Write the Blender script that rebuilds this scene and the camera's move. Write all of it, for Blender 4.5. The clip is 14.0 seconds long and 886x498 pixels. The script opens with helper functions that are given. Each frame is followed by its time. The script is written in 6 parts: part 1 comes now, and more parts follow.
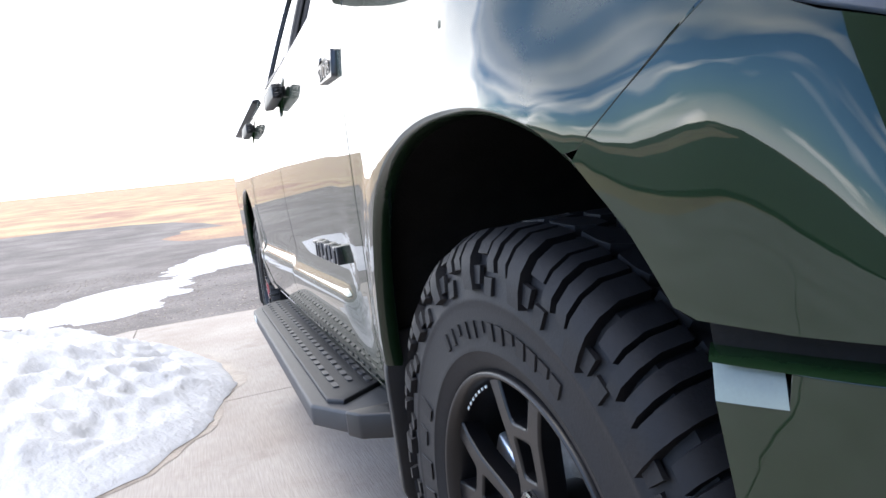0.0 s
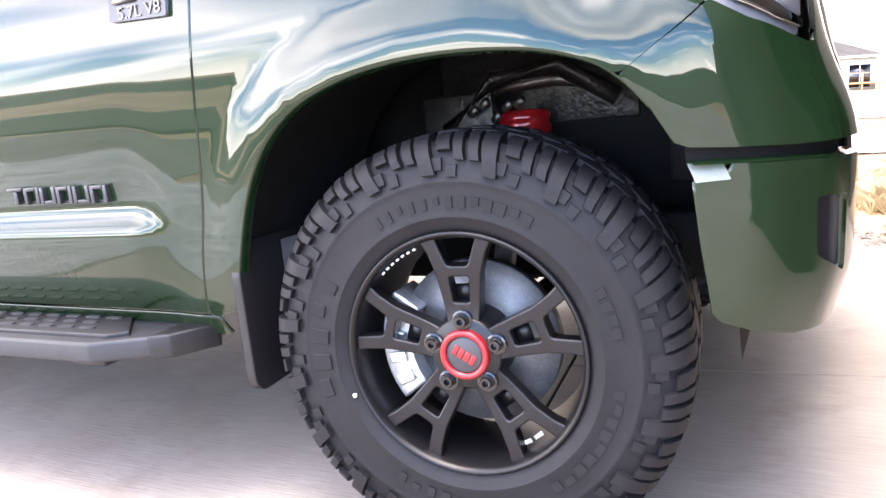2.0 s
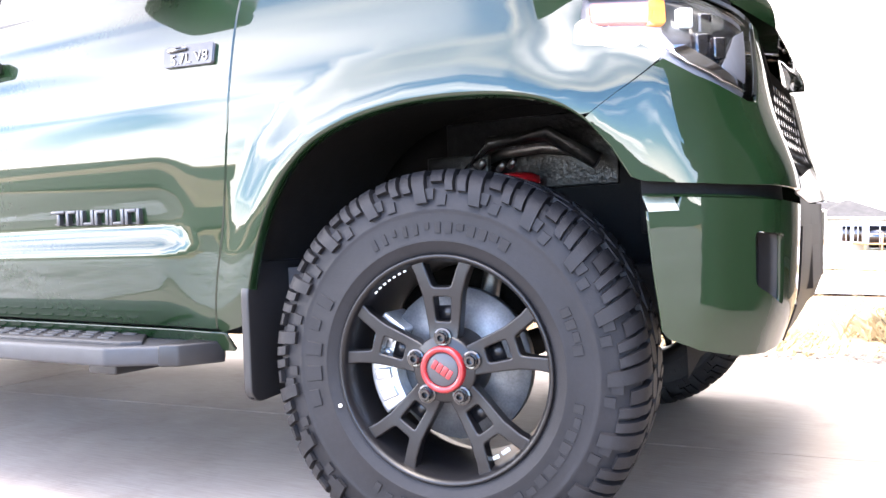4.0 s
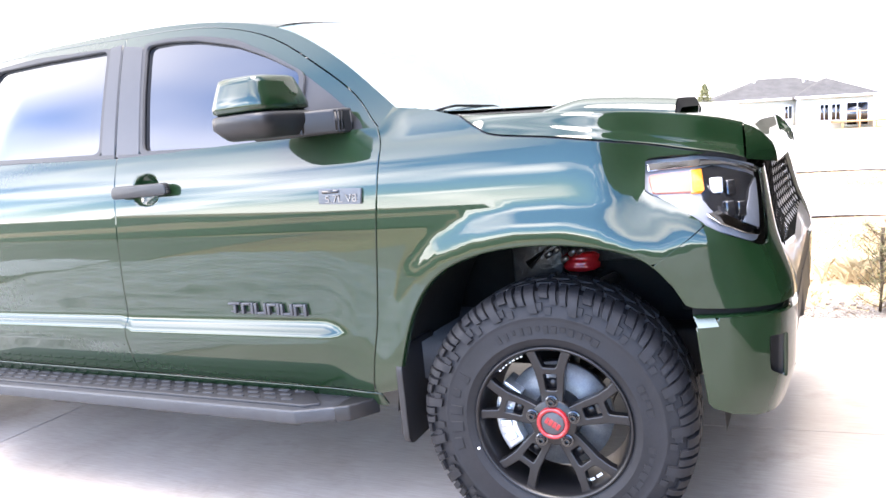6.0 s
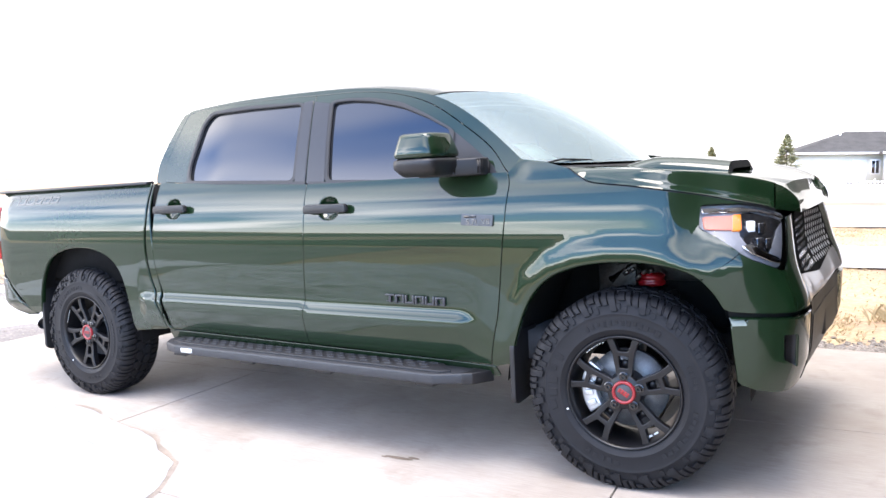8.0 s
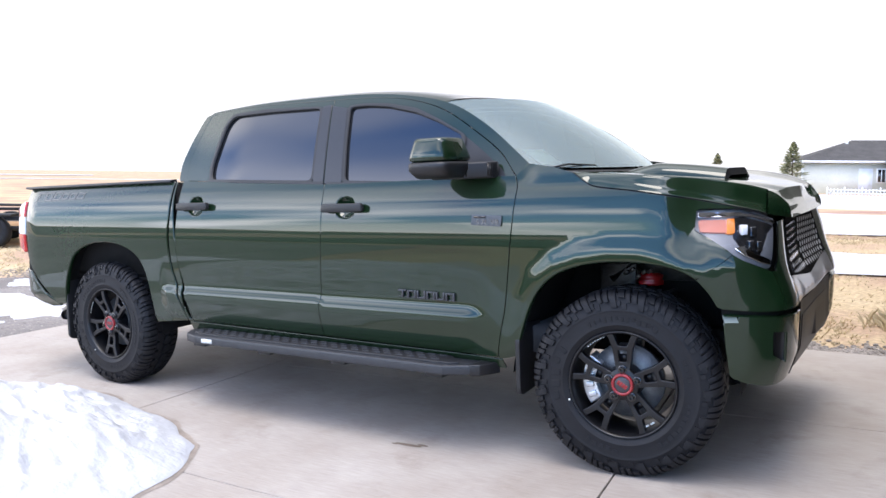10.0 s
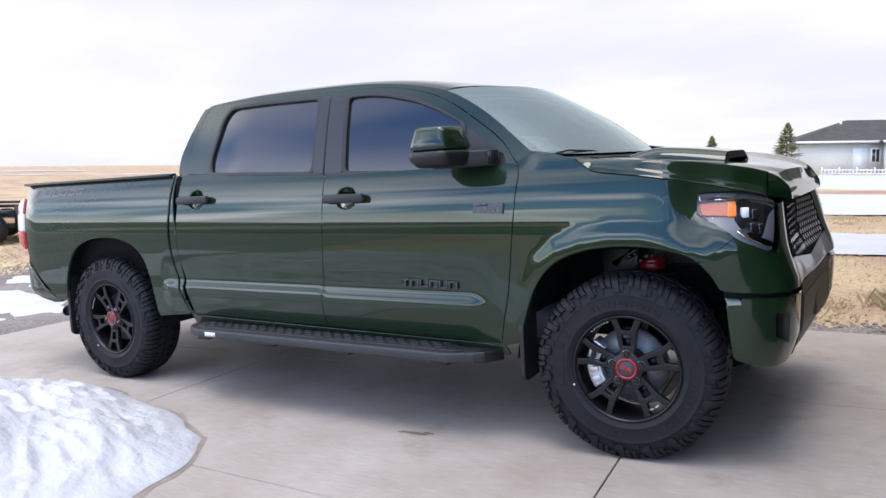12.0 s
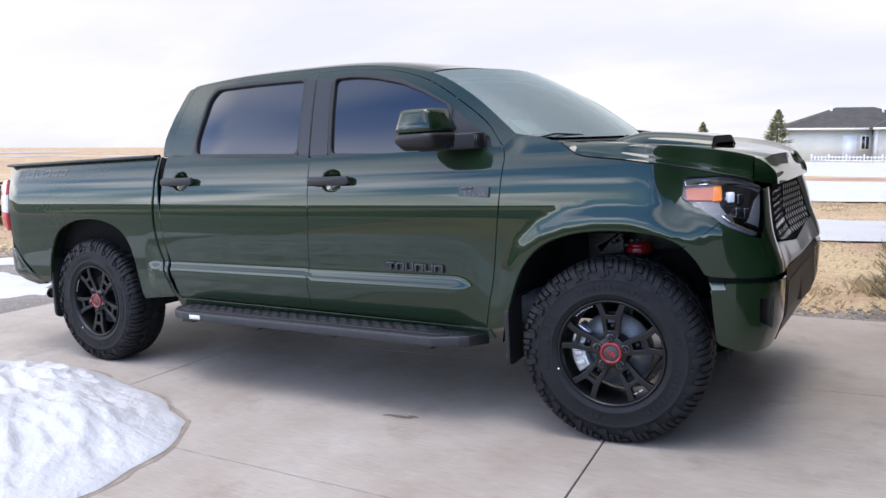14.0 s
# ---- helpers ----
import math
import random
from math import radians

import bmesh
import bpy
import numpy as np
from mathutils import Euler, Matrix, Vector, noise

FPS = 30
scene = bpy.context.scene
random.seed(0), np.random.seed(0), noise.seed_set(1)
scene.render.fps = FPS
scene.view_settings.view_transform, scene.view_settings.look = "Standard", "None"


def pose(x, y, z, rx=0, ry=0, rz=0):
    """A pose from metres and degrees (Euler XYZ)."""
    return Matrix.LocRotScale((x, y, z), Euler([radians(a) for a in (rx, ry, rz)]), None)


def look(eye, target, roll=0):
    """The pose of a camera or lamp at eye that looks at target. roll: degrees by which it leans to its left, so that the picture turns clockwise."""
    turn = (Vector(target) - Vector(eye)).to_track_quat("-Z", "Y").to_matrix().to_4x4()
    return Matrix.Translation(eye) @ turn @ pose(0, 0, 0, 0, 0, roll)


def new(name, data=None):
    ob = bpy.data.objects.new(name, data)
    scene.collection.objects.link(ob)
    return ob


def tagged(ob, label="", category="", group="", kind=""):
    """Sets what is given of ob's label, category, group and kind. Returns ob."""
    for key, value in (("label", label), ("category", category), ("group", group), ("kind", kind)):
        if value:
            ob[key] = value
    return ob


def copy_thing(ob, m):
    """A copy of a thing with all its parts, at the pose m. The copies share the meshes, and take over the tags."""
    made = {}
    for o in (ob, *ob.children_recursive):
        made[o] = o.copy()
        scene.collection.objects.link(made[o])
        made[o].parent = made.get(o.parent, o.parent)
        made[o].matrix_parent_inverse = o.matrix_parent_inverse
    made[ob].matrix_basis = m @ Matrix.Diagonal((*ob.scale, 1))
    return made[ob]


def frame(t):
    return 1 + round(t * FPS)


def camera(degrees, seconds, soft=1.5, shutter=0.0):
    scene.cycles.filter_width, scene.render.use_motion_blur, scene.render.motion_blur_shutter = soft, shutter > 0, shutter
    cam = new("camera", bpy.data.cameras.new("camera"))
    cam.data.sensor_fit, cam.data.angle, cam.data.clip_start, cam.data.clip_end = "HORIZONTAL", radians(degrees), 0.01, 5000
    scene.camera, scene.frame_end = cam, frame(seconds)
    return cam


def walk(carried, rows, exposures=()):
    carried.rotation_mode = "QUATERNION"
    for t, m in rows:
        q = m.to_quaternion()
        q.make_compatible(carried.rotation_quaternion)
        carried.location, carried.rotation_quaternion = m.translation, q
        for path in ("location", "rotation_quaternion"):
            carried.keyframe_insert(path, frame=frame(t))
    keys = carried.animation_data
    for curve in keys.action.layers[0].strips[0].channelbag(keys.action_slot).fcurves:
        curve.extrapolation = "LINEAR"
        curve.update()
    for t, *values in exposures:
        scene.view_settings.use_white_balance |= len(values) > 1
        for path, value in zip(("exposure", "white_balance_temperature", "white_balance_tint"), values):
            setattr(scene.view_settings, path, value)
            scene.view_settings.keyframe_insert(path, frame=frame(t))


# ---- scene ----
cam = camera(58.5, 14.0)
# The driveway falls away from the house: the truck and the slab are laid out level and then tilted together.
UP = Vector((0.0356, 0.0267, 0.999)).normalized()
SLOPE = UP.rotation_difference(Vector((0, 0, 1))).to_matrix().to_4x4()
PATH = [
    (0, (0.936, -1.299, 0.925), (-0.97, -0.718, 0.746), -7.8),
    (0.5, (0.712, -1.436, 0.929), (-0.952, -0.341, 0.749), -8.0),
    (1, (0.633, -1.695, 0.933), (-0.555, -0.091, 0.805), -5.9),
    (1.5, (0.628, -2.075, 0.972), (-0.359, -0.353, 0.729), -9.9),
    (2, (0.679, -2.276, 0.918), (-0.223, -0.531, 0.545), -5.9),
    (4.5, (0.836, -2.498, 0.712), (-0.102, -0.732, 0.708), -1.4),
    (5, (0.883, -2.596, 0.981), (-0.075, -0.855, 0.758), -2.9),
    (5.5, (0.958, -2.763, 1.282), (-0.085, -1.087, 0.967), -4.1),
    (6, (0.831, -3.154, 1.351), (-0.074, -1.395, 1.052), -5.6),
    (6.5, (0.885, -3.398, 1.348), (0.043, -1.603, 1.083), -4.1),
    (7, (0.94, -3.678, 1.358), (-0.02, -1.943, 1.091), -3.9),
    (7.5, (0.986, -3.984, 1.392), (-0.071, -2.308, 1.126), -4.1),
    (8, (1.135, -4.126, 1.405), (0.079, -2.44, 1.204), -2.7),
    (8.5, (1.238, -4.19, 1.406), (0.14, -2.531, 1.198), -2.9),
    (11, (1.215, -4.36, 1.397), (0.172, -2.663, 1.212), -1.5),
    (11.5, (1.213, -4.358, 1.39), (0.171, -2.662, 1.192), -2.1),
    (12, (1.204, -4.351, 1.411), (0.147, -2.669, 1.187), -3.0),
    (12.5, (1.209, -4.347, 1.408), (0.149, -2.665, 1.191), -2.6),
    (13, (1.213, -4.345, 1.399), (0.162, -2.658, 1.171), -2.7),
    (13.5, (1.213, -4.333, 1.406), (0.167, -2.647, 1.156), -2.6),
    (14, (1.217, -4.322, 1.402), (0.18, -2.632, 1.138), -2.6),
]
# seconds, stops, kelvin, tint
EXPOSURES = ((0.0, 0.4, 6400, 7), (0.4, 0.1, 6400, 7), (0.9, -0.05, 6450, 8), (1.5, 1.1, 6900, 14), (2.2, 2.1, 7200, 17), (4.4, 2.3, 6800, 13), (5.5, 2.15, 6700, 12),
             (7.0, 1.6, 6600, 11), (8.6, 0.95, 6450, 10), (10.2, 0.4, 6300, 10), (10.9, 0.15, 6300, 10), (14.0, 0.1, 6300, 10))
walk(cam, [(t, SLOPE @ look(eye, target, roll)) for t, eye, target, roll in PATH], EXPOSURES)

# ---- world, sun, exposure ----
world = bpy.data.worlds.new("sky")
scene.world = world
world.use_nodes = True
wn, wl = world.node_tree.nodes, world.node_tree.links
wn.clear()


def wnode(kind, **values):
    n = wn.new("ShaderNode" + kind)
    for k, v in values.items():
        n.inputs[k].default_value = v
    return n


sky = wnode("TexSky")
sky.sky_type, sky.sun_disc = "NISHITA", False
sky.sun_elevation, sky.sun_rotation, sky.air_density, sky.dust_density = radians(82), radians(218), 1.0, 0.2
blue = wnode("Background", Strength=0.11)
deep = wn.new("ShaderNodeVectorMath"); deep.operation = "MULTIPLY"; deep.inputs[1].default_value = (0.46, 0.64, 0.91)
wl.new(sky.outputs[0], deep.inputs[0]); wl.new(deep.outputs[0], blue.inputs[0])
# a deck of thin cloud: the view's direction is laid on a flat sheet overhead
way = wnode("TexCoord")
cut = wnode("SeparateXYZ")
wl.new(way.outputs["Generated"], cut.inputs[0])
high = wn.new("ShaderNodeMath"); high.operation = "MAXIMUM"; high.inputs[1].default_value = 0.0
wl.new(cut.outputs["Z"], high.inputs[0])
lift = wn.new("ShaderNodeMath"); lift.operation = "ADD"; lift.inputs[1].default_value = 0.24
wl.new(high.outputs[0], lift.inputs[0])
sheet = wn.new("ShaderNodeVectorMath"); sheet.operation = "DIVIDE"
wl.new(way.outputs["Generated"], sheet.inputs[0])
spread = wn.new("ShaderNodeCombineXYZ")
for k in range(3):
    wl.new(lift.outputs[0], spread.inputs[k])
wl.new(spread.outputs[0], sheet.inputs[1])
turn = wnode("Mapping", Scale=(0.55, 1.0, 0.4), Rotation=(0, 0, 0.45), Location=(2.3, 0.7, 0))
wl.new(sheet.outputs[0], turn.inputs["Vector"])
fleece = wnode("TexNoise", Scale=1.15, Detail=2.5, Roughness=0.5, Distortion=0.2)
wl.new(turn.outputs[0], fleece.inputs["Vector"])
bias = wn.new("ShaderNodeMath"); bias.operation = "MULTIPLY_ADD"; bias.inputs[1].default_value = 0.16
thin = wn.new("ShaderNodeMath"); thin.operation = "MULTIPLY_ADD"; thin.inputs[1].default_value = -0.06
wl.new(high.outputs[0], thin.inputs[0]); wl.new(fleece.outputs["Fac"], thin.inputs[2])
wl.new(cut.outputs["Y"], bias.inputs[0]); wl.new(thin.outputs[0], bias.inputs[2])
cover = wnode("MapRange", **{"From Min": 0.375, "From Max": 0.61})
cover.clamp = True
wl.new(bias.outputs[0], cover.inputs["Value"])
shade = wnode("TexNoise", Scale=0.9, Detail=6.0, Roughness=0.5)
wl.new(turn.outputs[0], shade.inputs["Vector"])
# paler low down, greyer half-way up, bright overhead where the sun stands behind the deck
band = wnode("MapRange", **{"From Min": 0.15, "From Max": 0.5, "To Min": 1.0, "To Max": 0.45})
wl.new(high.outputs[0], band.inputs["Value"])
zenith = wnode("MapRange", **{"From Min": 0.6, "From Max": 0.92, "To Min": 0.0, "To Max": 1.3})
zenith.interpolation_type = "SMOOTHSTEP"
wl.new(high.outputs[0], zenith.inputs["Value"])
crown = wn.new("ShaderNodeMath"); crown.operation = "ADD"
wl.new(band.outputs[0], crown.inputs[0]); wl.new(zenith.outputs[0], crown.inputs[1])
tone = wnode("MapRange", **{"From Min": 0.3, "From Max": 0.7, "To Min": 0.90, "To Max": 1.08})
wl.new(shade.outputs["Fac"], tone.inputs["Value"])
cloud = wnode("Background")
hue = wnode("Mix")
hue.data_type = "RGBA"
hue.inputs[6].default_value, hue.inputs[7].default_value = (0.88, 0.88, 0.97, 1), (1.0, 0.955, 0.93, 1)
veil = wnode("MapRange", **{"From Min": 0.42, "From Max": 0.58})
wl.new(shade.outputs["Fac"], veil.inputs["Value"]); wl.new(veil.outputs[0], hue.inputs[0]); wl.new(hue.outputs[2], cloud.inputs[0])
# the deck closes up towards the horizon
haze = wnode("MapRange", **{"From Min": 0.005, "From Max": 0.06, "To Min": 0.4, "To Max": 0.0})
haze.clamp = True
wl.new(high.outputs[0], haze.inputs["Value"])
lid = wnode("MapRange", **{"From Min": -0.05, "From Max": 0.42})
lid.interpolation_type = "SMOOTHSTEP"
lean = wn.new("ShaderNodeMath"); lean.operation = "MULTIPLY_ADD"; lean.inputs[1].default_value = -0.55
wl.new(cut.outputs["X"], lean.inputs[0]); wl.new(cut.outputs["Y"], lean.inputs[2])
wl.new(lean.outputs[0], lid.inputs["Value"])
shut = wn.new("ShaderNodeMath"); shut.operation = "MAXIMUM"
wl.new(lid.outputs[0], shut.inputs[0]); wl.new(haze.outputs[0], shut.inputs[1])
full = wn.new("ShaderNodeMath"); full.operation = "MAXIMUM"
wl.new(cover.outputs[0], full.inputs[0]); wl.new(shut.outputs[0], full.inputs[1])
both_skies = wnode("MixShader")
wl.new(full.outputs[0], both_skies.inputs[0]); wl.new(blue.outputs[0], both_skies.inputs[1]); wl.new(cloud.outputs[0], both_skies.inputs[2])
# brighter towards the veiled sun
glow = wnode("MapRange", **{"From Min": -0.9, "From Max": 0.5, "To Min": 7.8, "To Max": 1.0})
glow.interpolation_type = "SMOOTHSTEP"
wl.new(cut.outputs["Y"], glow.inputs["Value"])
dim = wnode("MapRange", **{"From Min": -0.9, "From Max": 0.5, "To Min": 6.3, "To Max": 1.0})
wl.new(cut.outputs["Y"], dim.inputs["Value"])
for back, level in ((blue, None), (cloud, tone)):
    m = wn.new("ShaderNodeMath"); m.operation = "MULTIPLY"; m.inputs[1].default_value = 0.07
    wl.new((glow if level else dim).outputs[0], m.inputs[0])
    if level:
        topped = wn.new("ShaderNodeMath"); topped.operation = "MULTIPLY"
        wl.new(level.outputs[0], topped.inputs[0]); wl.new(crown.outputs[0], topped.inputs[1])
        wl.new(topped.outputs[0], m.inputs[1])
    wl.new(m.outputs[0], back.inputs["Strength"])
wout = wnode("OutputWorld")
wl.new(both_skies.outputs[0], wout.inputs[0])
sun = new("sun", bpy.data.lights.new("sun", "SUN"))
sun.data.energy, sun.data.angle, sun.data.color = 1.6, radians(26), (1.0, 0.90, 0.78)
sun.matrix_world = look((0, 0, 0), (0.05, 0.22, -0.97))

# ---- shape of the bodywork, in the truck's own level frame: x ahead from the front axle, y to its left, z up ----
def spline(xs, ys, x):
    """Smooth curve through the points xs, ys at x."""
    xs, ys = list(xs), list(ys)
    if x <= xs[0]:
        return ys[0]
    if x >= xs[-1]:
        return ys[-1]
    k = 0
    while x > xs[k + 1]:
        k += 1
    h = xs[k + 1] - xs[k]
    t = (x - xs[k]) / h
    d = [(ys[i + 1] - ys[i]) / (xs[i + 1] - xs[i]) for i in range(len(xs) - 1)]
    def slope(i):
        if i == 0:
            return d[0]
        if i == len(d):
            return d[-1]
        return 0 if d[i - 1] * d[i] <= 0 else 2 * d[i - 1] * d[i] / (d[i - 1] + d[i])
    a, b = slope(k), slope(k + 1)
    return (ys[k] * (1 + 2 * t) * (1 - t) ** 2 + h * a * t * (1 - t) ** 2
            + ys[k + 1] * t * t * (3 - 2 * t) + h * b * t * t * (t - 1))


def smooth(a, b, x):
    t = min(max((x - a) / (b - a), 0), 1)
    return t * t * (3 - 2 * t)


SIDE_Z = (0.42, 0.47, 0.52, 0.60, 0.655, 0.678, 0.705, 0.73, 0.80, 0.90, 1.00, 1.10, 1.20, 1.28, 1.34, 1.42)
SIDE_Y = (0.930, 0.955, 0.982, 1.008, 1.020, 1.019, 1.000, 0.996, 1.003, 1.010, 1.012, 1.006, 0.992, 0.968, 0.940, 0.900)
PLAIN_Y = (0.940, 0.965, 0.985, 0.998, 1.003, 1.004, 1.005, 1.006, 1.008, 1.011, 1.012, 1.006, 0.992, 0.968, 0.940, 0.900)
# Half the plan of the nose at five heights, from the side (u 0.2) round to the middle of the front.
NOSE_U = (0.20, 0.32, 0.46, 0.60, 0.73, 0.87, 1.04, 1.40)
NOSE_Z = (0.42, 0.55, 0.73, 0.92, 1.14, 1.30)
NOSE_X = ((0.20, 0.32, 0.44, 0.527, 0.582, 0.604, 0.614, 0.617), (0.20, 0.32, 0.45, 0.552, 0.612, 0.640, 0.652, 0.657),
          (0.20, 0.32, 0.45, 0.553, 0.617, 0.646, 0.660, 0.668), (0.20, 0.318, 0.445, 0.535, 0.586, 0.604, 0.597, 0.580),
          (0.20, 0.30, 0.395, 0.477, 0.535, 0.565, 0.558, 0.540), (0.20, 0.29, 0.36, 0.42, 0.466, 0.498, 0.506, 0.504))
NOSE_Y = ((0.965, 0.945, 0.890, 0.805, 0.715, 0.58, 0.40, 0.0), (0.990, 0.968, 0.915, 0.830, 0.740, 0.60, 0.41, 0.0),
          (1.010, 0.985, 0.930, 0.845, 0.755, 0.62, 0.42, 0.0), (1.018, 1.002, 0.942, 0.815, 0.665, 0.520, 0.355, 0.0),
          (0.985, 0.900, 0.795, 0.68, 0.575, 0.46, 0.325, 0.0), (0.945, 0.86, 0.76, 0.65, 0.55, 0.44, 0.31, 0.0))
ARCH_F = ((-0.500, 0.42), (-0.485, 0.50), (-0.445, 0.614), (-0.395, 0.74), (-0.337, 0.827), (-0.255, 0.891), (-0.143, 0.930), (-0.025, 0.947),
          (0.096, 0.948), (0.21, 0.936), (0.29, 0.912), (0.34, 0.878), (0.38, 0.826), (0.41, 0.77), (0.427, 0.735), (0.44, 0.62), (0.45, 0.42))
ARCH_R = ((-4.13, 0.40), (-4.12, 0.55), (-4.06, 0.74), (-3.97, 0.88), (-3.86, 0.945), (-3.70, 0.982), (-3.50, 0.985), (-3.35, 0.955), (-3.25, 0.91),
          (-3.18, 0.84), (-3.135, 0.73), (-3.11, 0.59), (-3.11, 0.40))


def away(pts, x, z):
    """Distance from (x, z) to a line of points."""
    best = 9
    for (ax, az), (bx, bz) in zip(pts, pts[1:]):
        dx, dz = bx - ax, bz - az
        t = min(max(((x - ax) * dx + (z - az) * dz) / (dx * dx + dz * dz), 0), 1)
        best = min(best, math.hypot(x - ax - t * dx, z - az - t * dz))
    return best


def side(u, z):
    """The right-hand skin of the body at u along it and z up: x, half width."""
    plain, step = spline(SIDE_Z, PLAIN_Y, z), spline(SIDE_Z, SIDE_Y, z)
    k = smooth(-0.60, -0.75, u) * smooth(-3.02, -2.94, u)
    y = plain + (step - plain) * k
    flare = 0.0
    if -0.85 < u < 0.75:
        flare = away(ARCH_F, u, z)
    elif -4.5 < u < -2.8:
        flare = away(ARCH_R, u, z)
    else:
        flare = 9
    out = (0.014 if u > -2 else 0.0) * (1 - smooth(0.012, 0.12, flare)) * smooth(0.46, 0.6, z)
    if u > -0.5 and z > 1.26:
        y += 0.022 * smooth(1.26, 1.38, z) * smooth(-0.50, -0.36, u)
    x = u
    if u > 0.2:
        xs = [spline(NOSE_U, row, u) for row in NOSE_X]
        ys = [spline(NOSE_U, row, u) for row in NOSE_Y]
        nx, ny = spline(NOSE_Z, xs, z), spline(NOSE_Z, ys, z)
        k = smooth(0.10, 0.34, u)
        return nx, (y + (ny - y) * k if u < 0.34 else ny) + out * (1 - smooth(0.35, 0.5, u))
    if u > 0.10:
        ys = [spline(NOSE_U, row, 0.2) for row in NOSE_Y]
        y += (spline(NOSE_Z, ys, z) - y) * smooth(0.10, 0.34, u)
    if u < -4.40:
        y -= 0.05 * ((-4.40 - u) / 0.28) ** 2
    return x, y + out


def upper(u, z):
    """Half width of the glasshouse, which leans in towards the roof."""
    h = z - 1.32
    return 0.938 - 0.36 * h - 0.12 * h * h - 0.03 * smooth(-2.3, -2.95, u)


def settle(v):
    """The draft of the body brought to its final lengths and heights."""
    x, y, z = v
    nx = spline((-4.85, -4.40, -2.756, -1.57, -0.60, 0.0, 0.32, 0.56, 0.65, 0.80), (-4.88, -4.43, -2.81, -1.615, -0.615, 0.005, 0.346, 0.612, 0.709, 0.865), x)
    k = spline((-4.5, -2.7, -1.55, -0.5, 0.32, 0.7), (0.012, 0.028, 0.036, 0.045, 0.052, 0.052), x)
    nz = z * (1 + k * smooth(0.2, 0.85, z))
    if x > 0.2:
        # the corners of the nose are fuller than the draft's
        q = min(abs(y) / 1.01, 1.0)
        out = spline((0.0, 0.41, 0.58, 0.715, 0.83, 0.93, 0.985, 1.0), (0.0, 0.060, 0.088, 0.090, 0.066, 0.030, 0.004, 0.0), q) * smooth(0.2, 0.42, x) * (1 - (0.30 + 0.32 * smooth(0.72, 0.88, q)) * smooth(0.99, 1.14, z))
        nx -= 0.016 * smooth(0.3, 0.65, abs(y)) * smooth(0.5, 0.62, x) + 0.04 * smooth(0.66, 0.34, abs(y)) * smooth(0.5, 0.62, x)
        nx, y, nz = nx + 0.19 * out, y + math.copysign(out, y), nz + 0.28 * out * (1.15 - nz)
    return Vector((nx, y, nz))


# ---- materials ----
def material(name, color, rough=0.5, metal=0.0, coat=0.0, noise_scale=0.0, vary=0.0, bump=0.0, bump_scale=0.0, spec=0.5, coords="Object"):
    """A plain surface with colour that varies at two scales and fine relief."""
    m = bpy.data.materials.new(name)
    m.use_nodes = True
    n, l = m.node_tree.nodes, m.node_tree.links
    b = n["Principled BSDF"]
    b.inputs["Base Color"].default_value = (*color, 1)
    b.inputs["Roughness"].default_value, b.inputs["Metallic"].default_value = rough, metal
    b.inputs["Coat Weight"].default_value, b.inputs["Coat Roughness"].default_value = coat, 0.015
    b.inputs["Specular IOR Level"].default_value = spec
    at = n.new("ShaderNodeTexCoord")
    if vary:
        mix = None
        for scale, amount in ((noise_scale, vary), (noise_scale * 9, vary * 0.6)):
            t = n.new("ShaderNodeTexNoise")
            t.inputs["Scale"].default_value, t.inputs["Detail"].default_value = scale, 6
            l.new(at.outputs[coords], t.inputs["Vector"])
            r = n.new("ShaderNodeMapRange")
            r.inputs["From Min"].default_value, r.inputs["From Max"].default_value = 0.3, 0.7
            r.inputs["To Min"].default_value, r.inputs["To Max"].default_value = 1 - amount, 1 + amount
            l.new(t.outputs["Fac"], r.inputs["Value"])
            if mix is None:
                mix = r.outputs[0]
            else:
                p = n.new("ShaderNodeMath")
                p.operation = "MULTIPLY"
                l.new(mix, p.inputs[0]), l.new(r.outputs[0], p.inputs[1])
                mix = p.outputs[0]
        v = n.new("ShaderNodeVectorMath")
        v.operation = "SCALE"
        v.inputs[0].default_value = color
        l.new(mix, v.inputs["Scale"])
        l.new(v.outputs[0], b.inputs["Base Color"])
    if bump:
        t = n.new("ShaderNodeTexNoise")
        t.inputs["Scale"].default_value, t.inputs["Detail"].default_value = bump_scale, 8
        l.new(at.outputs[coords], t.inputs["Vector"])
        bp = n.new("ShaderNodeBump")
        bp.inputs["Strength"].default_value, bp.inputs["Distance"].default_value = bump, 0.5 / bump_scale
        l.new(t.outputs["Fac"], bp.inputs["Height"])
        l.new(bp.outputs[0], b.inputs["Normal"])
    return m


PAINT = material("army_green_paint", (0.0055, 0.0180, 0.0062), 0.45, 0.0, 1.0, 60, 0.04, spec=0.08)
PAINT.node_tree.nodes["Principled BSDF"].inputs["Coat IOR"].default_value = 1.53
BLACK_PLASTIC = material("black_plastic", (0.008, 0.008, 0.009), 0.45, 0, 0, 40, 0.15, 0.15, 900)
GLOSS_BLACK = material("gloss_black", (0.008, 0.008, 0.009), 0.12, 0, 0.6, 30, 0.1)
RUBBER = material("tyre_rubber", (0.008, 0.008, 0.0095), 0.62, 0, 0, 12, 0.25, 0.2, 260, 0.3)
RIM_BLACK = material("satin_black_alloy", (0.005, 0.005, 0.006), 0.34, 0.0, 0, 30, 0.1, 0.1, 600, 0.4)
LINER = material("wheelhouse_liner", (0.006, 0.006, 0.006), 0.8, 0, 0, 20, 0.3, 0.2, 150, 0.2)
SNOW = material("old_snow", (0.51, 0.515, 0.53), 0.6, 0, 0, 3, 0.07, 0.6, 26)
